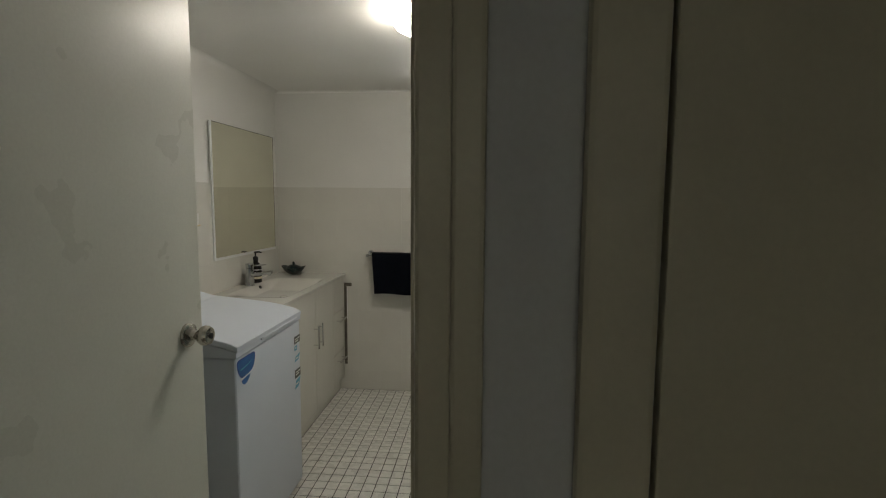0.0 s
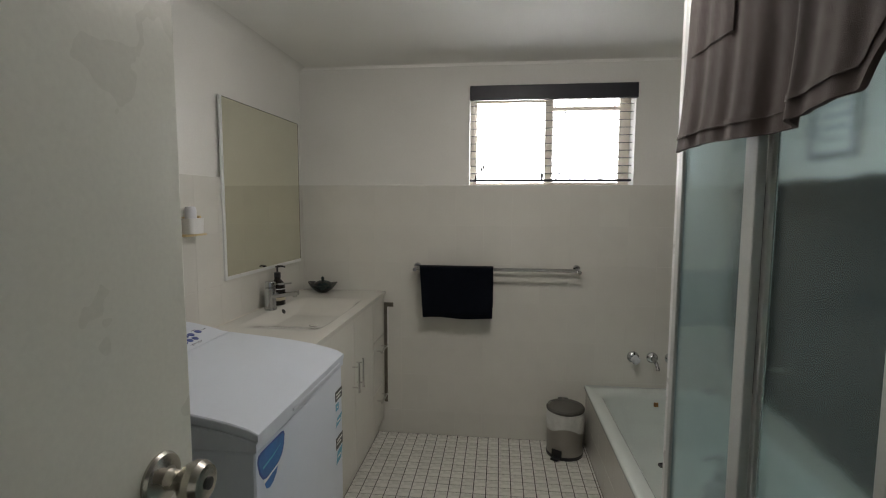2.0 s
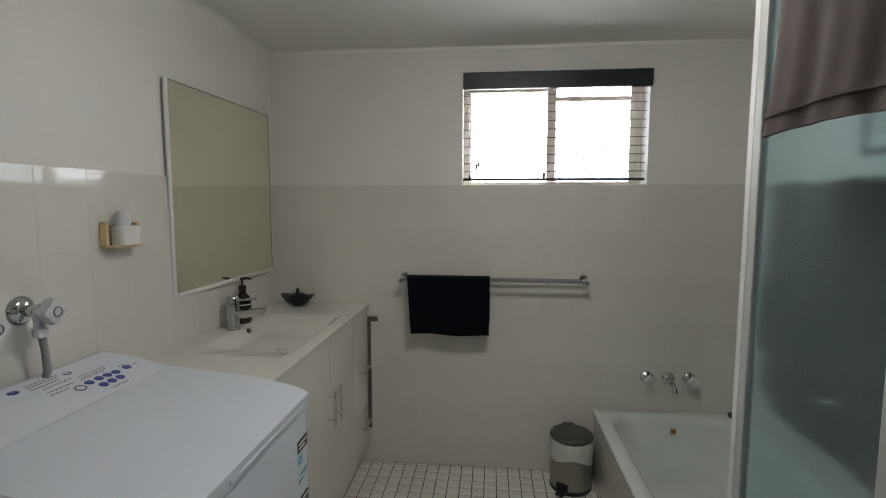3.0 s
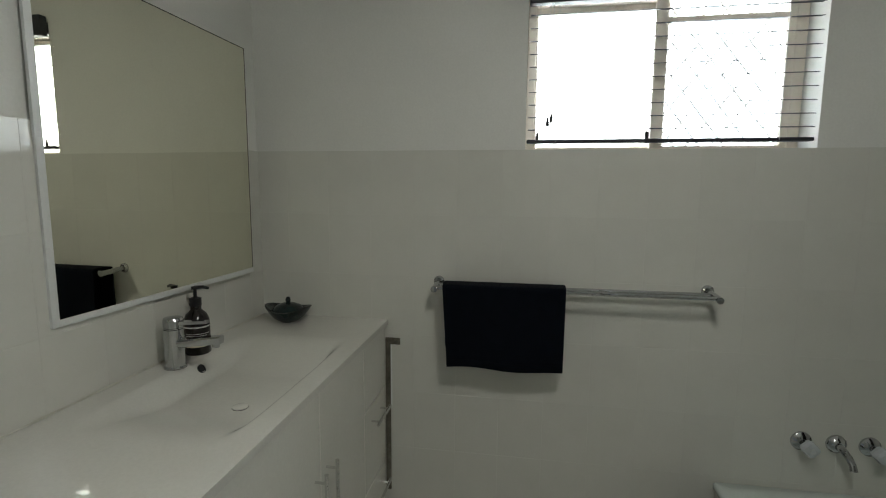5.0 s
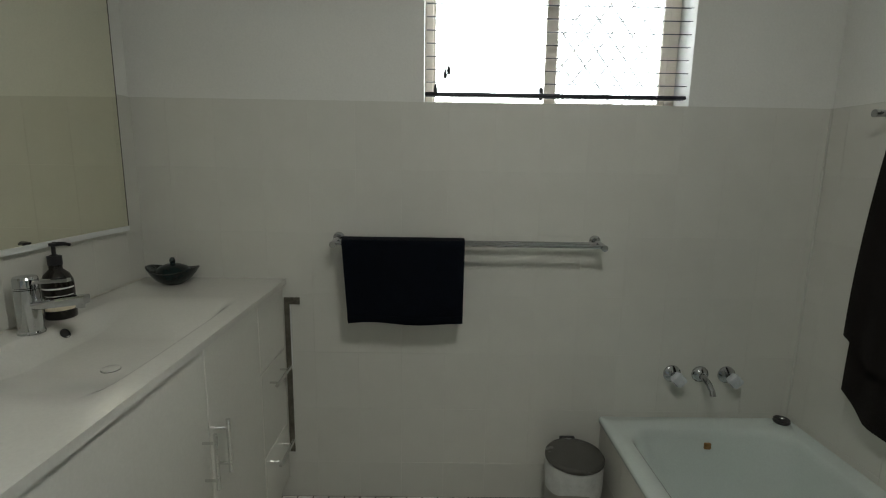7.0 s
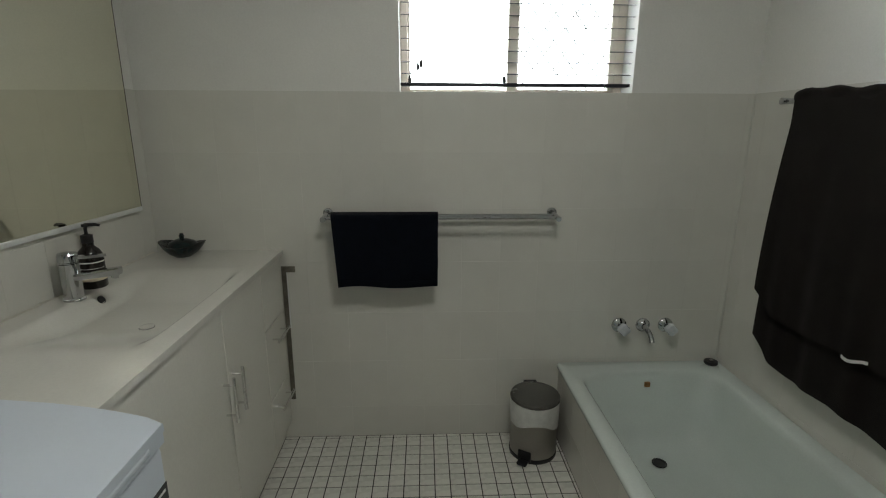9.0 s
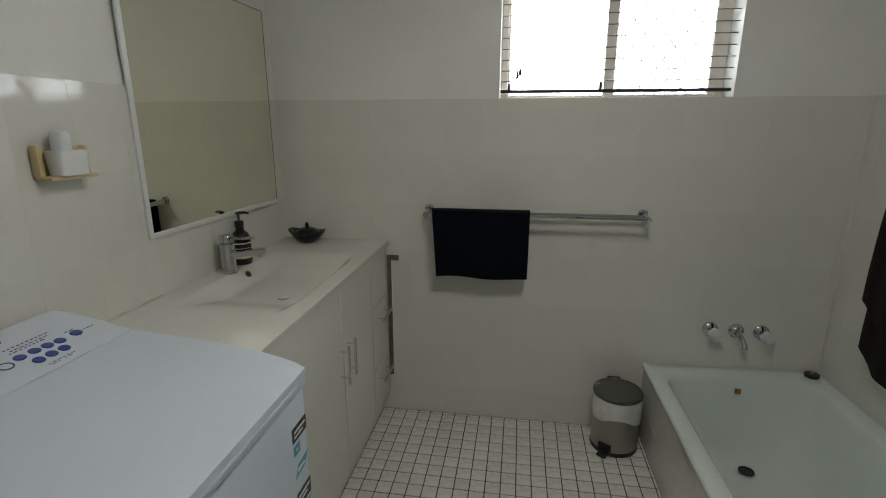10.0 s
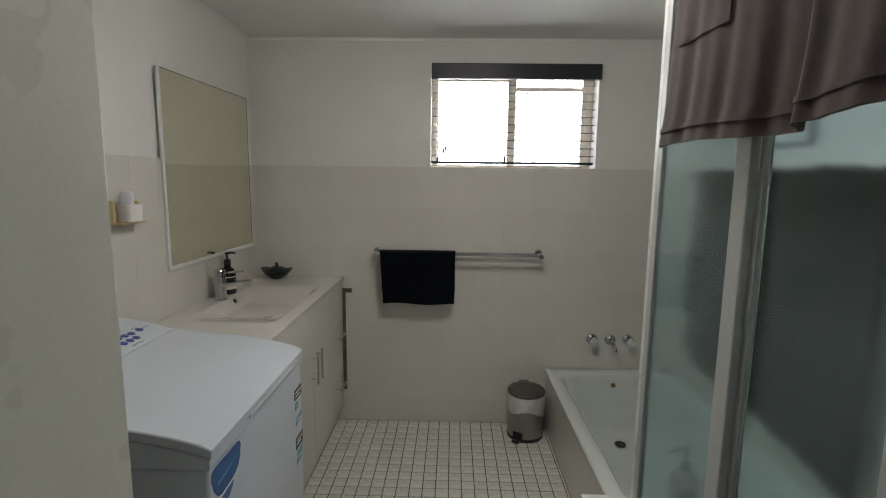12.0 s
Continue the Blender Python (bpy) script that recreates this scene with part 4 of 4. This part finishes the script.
for yy in (2.175, 3.348):
    part("flange", lathe([(0, 0), (0.020, 0), (0.019, 0.006), (0.012, 0.012), (0, 0.012)], (XR, yy, 1.505), (-1, 0, 0), 22), CHROME, br)
    part("arm", tube(bmesh.new(), [(XR - 0.008, yy, 1.505), (XR - 0.04, yy, 1.505), (XR - 0.085, yy, 1.505)], [0.009, 0.010, 0.012], 14), CHROME, br)
part("bar", rod((XR - 0.068, 2.175, 1.505), (XR - 0.068, 3.348, 1.505), 0.008), CHROME, br)


def big_fold(front, low_a, low_b, depth):
    """A hanging half of the bath towel: front is its distance off the wall, low_a and low_b its hem heights at the two ends."""
    def f(u, v):
        y = 3.316 - u * 1.11
        z0 = low_a + (low_b - low_a) * u + 0.05 * (1 - smoothstep(0.0, 0.09, u)) - 0.02 * math.sin(math.pi * min(1.0, u * 3))
        fold = math.sin(u * 21 + 0.8) * 0.5 + math.sin(u * 47 + 2.0) * 0.30 + math.sin(u * 9) * 0.35 + math.sin(u * 83 + v * 2) * 0.16
        k = 1 - v
        y += 0.012 * math.sin(2.6 * k) * (1 - u) - 0.034 * v ** 1.5 * (1 - u)
        return Vector((XR - front - depth * k ** 0.8 * (0.6 + 0.55 * fold) - 0.010 * smoothstep(0.85, 1.0, v), y, z0 + (1.515 + 0.008 * math.sin(u * 18) - z0) * v))
    return f


bt = thing("bath_towel", (XR - 0.07, 2.87, 1.5), "large dark brown bath towel draped over the wall rail", "towel")
part("outer_fold", sheet(70, 30, big_fold(0.068, 0.765, 0.71, 0.016), 0.007), BROWN_D, bt, angle=80)
part("inner_fold", sheet(60, 26, big_fold(0.040, 0.580, 0.48, 0.022), 0.007), BROWN_D, bt, angle=80)
part("care_label", sheet(6, 4, lambda u, v: Vector((XR - 0.088 - 0.004 * math.sin(5 * u), 2.905 - 0.085 * u, 0.735 + 0.010 * u - 0.006 * math.sin(5 * u) + 0.010 * v)), 0.001), LWHITE, bt, "small white care label")
part("top_fold", tube(bmesh.new(), [(XR - 0.066, 3.288 - 1.08 * i / 40, 1.515 + 0.006 * math.sin(i * 0.45)) for i in range(41)], [0.021 + 0.004 * math.sin(i * 1.3) for i in range(41)], 14), BROWN_D, bt, angle=80)

# ---- small framed picture above the side towel ----
pf = thing("framed_picture", (XR + T, 2.77, 1.62), "small picture in a grey frame with white mount", "picture")
part("backing", box(XR + T - 0.008, XR + T - 0.0005, 2.664, 2.886, 1.632, 1.898), LWHITE, pf, "white mount")
for a in ((2.640, 2.665, 1.615, 1.915), (2.885, 2.910, 1.615, 1.915), (2.6652, 2.8848, 1.615, 1.640), (2.6652, 2.8848, 1.890, 1.915)):
    part("frame_bar", box(XR + T - 0.020, XR + T - 0.0005, a[0], a[1], a[2], a[3], 0.003), BINLID, pf)
for k in range(4):
    part("print_line", box(XR + T - 0.0090, XR + T - 0.0081, 2.705, 2.845, 1.680 + 0.045 * k, 1.700 + 0.045 * k), RUBBER, pf, "grey printed band")

# ---- shower ----
sb = solid("shower_base", loft(bmesh.new(), [rrect(0.03, XR - 0.001, YS0 + 0.001, YS1 - 0.001, 0.02, 0.0), rrect(0.03, XR - 0.001, YS0 + 0.001, YS1 - 0.001, 0.02, 0.09),
           rrect(0.07, XR - 0.04, YS0 + 0.04, YS1 - 0.04, 0.05, 0.088), rrect(0.08, XR - 0.05, YS0 + 0.05, YS1 - 0.05, 0.05, 0.05)]), ENAMEL, "white acrylic shower tray", "shower tray")
solid("shower_hob", box(-0.045, 0.029, YS0 + 0.0005, YS1 - 0.0005, 0, 0.085, 0.006), TILE, "low tiled hob under the shower screen", "hob")
SZ0, SZ1 = 0.087, 1.95
sc = thing("shower_screen", (-0.008, 1.47, SZ0), "framed sliding shower screen of tinted obscure glass", "shower screen")
part("wall_channel", box(-0.024, 0.004, YS1 - 0.056, YS1 - 0.038, SZ0, SZ1, 0.002), WHITEF, sc, "white wall channel")
part("wall_channel", box(-0.040, 0.022, YS0 + 0.001, YS0 + 0.024, SZ0, SZ1, 0.002), WHITEF, sc, "white wall channel")
part("top_rail", box(-0.034, 0.030, YS0 + 0.001, YS1 - 0.040, SZ1, SZ1 + 0.045, 0.003), GREYF, sc)
part("bottom_rail", box(-0.034, 0.030, YS0 + 0.001, YS1 - 0.040, SZ0 - 0.001, SZ0 + 0.03, 0.003), GREYF, sc)
for xa, y0, y1 in ((-0.020, 1.584, YS1 - 0.060), (-0.002, 1.272, 1.590), (0.016, YS0 + 0.026, 1.300)):
    q = part("glass_panel", box(xa, xa + 0.005, y0 + 0.040, y1 - 0.020, SZ0 + 0.03, SZ1), SGLASS, sc, "blue green obscure glass", smooth=False)
    q.visible_shadow = False
    part("stile", box(xa - 0.006, xa + 0.011, y0 + (0.0 if xa < -0.01 else 0.022), y0 + 0.042, SZ0 + 0.031, SZ1 - 0.001, 0.003), GREYF, q)
    part("stile", box(xa - 0.006, xa + 0.011, y1 - (0.024 if xa < -0.01 else 0.014), y1, SZ0 + 0.031, SZ1 - 0.001, 0.003), GREYF, q)

sd = thing("shower_dispenser", (0.165, 2.06, 0.57), "white pump bottle standing on the nib wall", "soap bottle")
part("body", lathe([(0, 0), (0.038, 0), (0.040, 0.004), (0.040, 0.09), (0.030, 0.115), (0.014, 0.124), (0.014, 0.135), (0, 0.135)], (0.165, 2.06, 0.5655), (0, 0, 1), 26), RUBBER, sd)
q = part("pump", lathe([(0, 0), (0.015, 0), (0.015, 0.018), (0.005, 0.020), (0.005, 0.05), (0.010, 0.051), (0.010, 0.06), (0, 0.06)], (0.165, 2.06, 0.7), (0, 0, 1), 18), RUBBER, sd)
part("nozzle", tube(bmesh.new(), [(0.165, 2.06, 0.755), (0.135, 2.05, 0.757), (0.115, 2.045, 0.750)], [0.007, 0.006, 0.005], 10), RUBBER, q)

# towel over the screen's top rail
def screen_towel(u, v):
    y = 1.798 - u * 0.74
    left, right = 1 - smoothstep(0.22, 0.47, u), smoothstep(0.485, 0.505, u)
    fold = 0.026 * left + 0.024 * right + 0.003 * math.sin(u * 19 + 0.5) + 0.003 * math.sin(u * 43) + 0.0016 * math.sin(u * 88 + 1) + 0.006 * math.sin((u - 0.50) * 6.5) * right
    if v < 0.62:
        k = v / 0.62
        low = 1.546 + 0.007 * right + 1.2 * max(0.0, u * 0.76 - 0.53) + 0.004 * math.sin(u * 11)
        h = low + (1.992 - low) * k
        return Vector((-0.044 - 0.006 * (1 - k) - fold * (1 - 0.55 * k), y + 0.014 * (1 - k) * (0.5 - u) + 0.010 * math.sin(h * 14) * (1 - k), h))
    if v < 0.76:
        a = math.pi * (v - 0.62) / 0.14
        return Vector((-0.006 - (0.038 + 0.45 * fold) * math.cos(a) if a < math.pi / 2 else -0.006 - 0.038 * math.cos(a), y, 1.992 + 0.012 * math.sin(a)))
    k = (v - 0.76) / 0.24
    return Vector((0.032 + 0.1 * fold * k, y, 1.992 - 0.26 * k))


stw = thing("screen_towel", (-0.01, 1.52, 2.0), "brown towel hanging over the shower screen rail", "towel")
part("cloth", sheet(110, 60, screen_towel, 0.007), BROWN, stw, angle=80)
part("hem_band", sheet(64, 2, lambda u, v: screen_towel(u, 0.035 + 0.012 * v) + Vector((-0.0025, 0, 0)), 0.003), BROWN, stw, angle=80)
part("side_hem", sheet(2, 50, lambda u, v: screen_towel(0.235 + 0.022 * u, 0.25 + 0.34 * v) + Vector((-0.0022, 0, 0)), 0.003), BROWN, stw, angle=80)
part("cross_hem", sheet(30, 2, lambda u, v: screen_towel(0.045 + 0.19 * u, 0.25 + 0.020 * v) + Vector((-0.0022, 0, 0)), 0.003), BROWN, stw, angle=80)

# ---- brass roll holder beside the door ----
rh = thing("roll_holder", (XS, 0.66, 1.2), "polished brass wall-mounted paper holder", "paper holder")
loops = []
for d, e in ((0.0, 0.0), (0.007, 0.0), (0.0105, 0.002), (0.012, 0.006)):
    loops.append([Vector((XS - d, q.x, q.y)) for q in rrect(0.533 + e, 0.574 - e, 1.296 + e, 1.407 - e, 0.010 - e * 0.5, 0)])
part("housing", loft(bmesh.new(), loops), BRASS, rh, angle=40)
part("flap", box(XS - 0.0132, XS - 0.0115, 0.541, 0.569, 1.352, 1.374, 0.0006), BRASS, rh, "curved brass paper flap")
part("button", lathe([(0, 0), (0.006, 0), (0.006, 0.004), (0, 0.006)], (XS - 0.0115, 0.558, 1.350), (-1, 0, 0), 16), CHROME, rh)
part("slot", box(XS - 0.0125, XS - 0.0115, 0.543, 0.556, 1.393, 1.3955), BLACK, rh)

# ---- ceiling lamp ----
cl = thing("ceiling_lamp", (-0.342, 2.18, ZC), "round opal glass ceiling lamp, switched on", "lamp")
part("base", lathe([(0, 0), (0.141, 0), (0.141, -0.018), (0, -0.018)], (-0.342, 2.18, ZC), (0, 0, 1), 40), WHITEF, cl)
part("dome", lathe([(0, -0.018), (0.150, -0.018), (0.153, -0.026), (0.148, -0.045), (0.130, -0.070), (0.094, -0.088), (0.05, -0.097), (0, -0.099)], (-0.342, 2.18, ZC), (0, 0, 1), 44), OPAL, cl, "glowing opal glass dome")

# ---- floor drain ----
fd = thing("floor_drain", (-0.165, 2.52, 0), "round brass floor drain grate among the tiles", "drain")
part("grate", lathe([(0, 0), (0.044, 0), (0.044, 0.003), (0.038, 0.004), (0.037, 0.002), (0, 0.002)], (-0.165, 2.52, 0.0003), (0, 0, 1), 30), RUST, fd)
for k in range(12):
    a = 2 * math.pi * k / 12
    part("slot", rod((-0.165 + 0.022 * math.cos(a), 2.52 + 0.022 * math.sin(a), 0.0015), (-0.165 + 0.022 * math.cos(a), 2.52 + 0.022 * math.sin(a), 0.003), 0.004, 8), BLACK, fd)


# ---- tiles, last ----
PW, PH = 0.1662, 0.2312          # wall tiles
JW = 0.0007
ZJ = [0.0, 0.1545, 0.3857, 0.6169, 0.8481, 1.0793, 1.3105, ZT]
tile_cache = {}


def tile_mesh(w, h, t, bev, material):
    key = (round(w, 4), round(h, 4), round(t, 4), material.name)
    if key not in tile_cache:
        a, b, i = w / 2, h / 2, bev
        bm = bmesh.new()
        loft(bm, [[Vector((-a, -b, 0)), Vector((a, -b, 0)), Vector((a, b, 0)), Vector((-a, b, 0))],
                  [Vector((-a, -b, t - bev)), Vector((a, -b, t - bev)), Vector((a, b, t - bev)), Vector((-a, b, t - bev))],
                  [Vector((-a + i, -b + i, t)), Vector((a - i, -b + i, t)), Vector((a - i, b - i, t)), Vector((-a + i, b - i, t))]])
        tile_cache[key] = mesh_of(bm, "tile", material, False)
    return tile_cache[key]


def clad(name, label, origin, along, normal, length, rows, start=0.0, grout=GROUT_W, joint=JW):
    """Wall tiles on a face: origin is the low corner on the wall's plaster, along the way it runs."""
    origin, along, normal = Vector(origin), Vector(along), Vector(normal)
    up = Vector((0, 0, 1))
    a, b = origin, origin + along * length
    bm = bmesh.new()
    z0, z1 = rows[0], rows[-1]
    q = [a + up * z0, b + up * z0, b + up * z1, a + up * z1]
    loft(bm, [q, [p + normal * (T - 0.0005) for p in q]])
    base = solid(name, bm, grout, label, "wall tiles", smooth=False)
    s = along.cross(up).dot(normal)
    rot = Matrix((along * (1 if s > 0 else -1), up, normal)).transposed().to_4x4()
    cuts = [0.0]
    c = start if start > 0 else PW
    while c < length - 0.02:
        cuts.append(c)
        c += PW
    cuts.append(length)
    for u0, u1 in zip(cuts, cuts[1:]):
        for r0, r1 in zip(rows, rows[1:]):
            ob = new("tile", tile_mesh(u1 - u0 - joint, r1 - r0 - joint, 0.0032, 0.0007, TILE))
            ob.parent = base
            c = origin + along * (u0 + u1) / 2 + up * (r0 + r1) / 2 + normal * (T - 0.0031)
            w = Matrix.Rotation(random.uniform(-0.0006, 0.0006), 4, "X") @ Matrix.Rotation(random.uniform(-0.0006, 0.0006), 4, "Y")
            ob.matrix_local = Matrix.Translation(c) @ rot @ w
    return base


ROWS_T = ZJ
ZP = [0.0, 0.171, 0.402, 0.633, 0.864, 1.096, 1.327, 1.558, 1.789, 2.020, ZC - 0.001]
clad("wall_tiles_north", "glossy off-white tiles on the window wall", (XL, YB + T, 0), (1, 0, 0), (0, -1, 0), XR - XL, ROWS_T, 0.12)
clad("wall_tiles_west", "glossy off-white tiles on the mirror wall", (XL - T, YD1 + 0.001, 0), (0, 1, 0), (1, 0, 0), YB + T - YD1 - 0.001, ROWS_T, 0.176)
clad("wall_tiles_east", "glossy off-white tiles on the bath and shower wall", (XR + T, YS0, 0), (0, 1, 0), (-1, 0, 0), YB - YS0, ROWS_T, 0.10)
clad("pier_tiles", "glossy off-white tiles on the pier beside the door", (XS + T, YD1 + 0.002, 0), (0, 1, 0), (-1, 0, 0), YS0 - YD1 - T - 0.002, ZP, 0.083, GROUT_GLINT, 0.0006)
clad("pier_end_tiles", "glossy off-white tiles on the shower side of the pier", (XS, YS0 - T, 0), (1, 0, 0), (0, 1, 0), XR - XS, ZP, 0.115)
clad("nib_tiles_south", "glossy tiles on the shower side of the nib wall", (XS + 0.012, YS1 + T, 0), (1, 0, 0), (0, -1, 0), XR - XS - 0.012, [0, 0.1545, 0.3857, 0.552], 0.15)
clad("nib_tiles_west", "glossy tiles on the end of the nib wall", (XS + 0.012 + T, YS1 + 0.0002, 0), (0, 1, 0), (-1, 0, 0), YN - YS1 - 0.0004, [0, 0.1545, 0.3857, 0.552])
clad("nib_tiles_north", "glossy tiles on the bath side of the nib wall", (XS + 0.012, YN - T, 0), (1, 0, 0), (0, 1, 0), XR - XS - 0.012, [0, 0.1545, 0.3857, 0.552], 0.15)
solid("nib_cap", box(XS + 0.010, XR - 0.0005, YS1 - 0.002, YN + 0.002, 0.5525, 0.566, 0.003), ENAMEL, "smooth white capping on the nib wall", "capping")
clad("apron_tiles", "glossy off-white tiles on the bathtub panel", (AX + T, YN + 0.003, 0), (0, 1, 0), (-1, 0, 0), YB - YN - 0.004, [0, 0.1545, 0.334], 0.10)

solid("corner_sealant", box(XR - 0.006, XR - 0.0002, YB - 0.006, YB - 0.0002, 0.365, ZT, 0.002), GROUT_W, "thin white sealant in the tiled corner", "sealant")

# floor mosaic
FP, FJ = 0.0628, 0.0043
FPY = 0.0643
fl = solid("floor_tiles", box(XL + 0.001, XR, YD1, YB - 0.0005, -0.0078, -0.0022), GROUT, "small square off-white floor tiles with dark joints", "floor tiles")
fmesh = tile_mesh(FP - FJ, FPY - FJ, 0.0028, 0.0007, FTILE)
rest = bmesh.new()
count = 0
rows_y = [YB - 0.017 - FPY * (k - 0.5) for k in range(0, 49)]
cols_x = [-0.5585 + FP * (k + 0.5) for k in range(-18, 11)]
for y in rows_y:
    for x in cols_x:
        xm = 0.081
        if y < YS0:
            xm = XS - 0.001
        elif y < YS1:
            xm = -0.046
        elif y < YN + 0.02:
            xm = XS + 0.010
        a, b = (FP - FJ) / 2, (FPY - FJ) / 2
        x0, x1, y0, y1 = x - a, min(x + a, xm), max(y - b, YD1), min(y + b, YB - 0.001)
        if x1 - x0 < 0.004 or y1 - y0 < 0.004 or x0 < XL + 0.3 or (x + 0.165) ** 2 + (y - 2.52) ** 2 < 0.05 ** 2:
            continue
        whole = x1 - x0 > 2 * a - 1e-6 and y1 - y0 > 2 * b - 1e-6
        if whole and x > -1.22 and count < 300:
            ob = new("floor_tile", fmesh)
            ob.parent = fl
            ob.matrix_local = Matrix.Translation((x, y, -0.0026 + random.uniform(-0.0003, 0.0003))) @ Matrix.Rotation(random.uniform(-0.006, 0.006), 4, "Z")
            count += 1
        else:
            i, dz = 0.0007, random.uniform(-0.0003, 0.0003)
            loft(rest, [[Vector((x0, y0, -0.0026)), Vector((x1, y0, -0.0026)), Vector((x1, y1, -0.0026)), Vector((x0, y1, -0.0026))],
                        [Vector((x0 + i, y0 + i, dz)), Vector((x1 - i, y0 + i, dz)), Vector((x1 - i, y1 - i, dz)), Vector((x0 + i, y1 - i, dz))]], False, True)
q = part("more_floor_tiles", rest, FTILE_J, fl, smooth=False)
q["kind"] = "stuff"
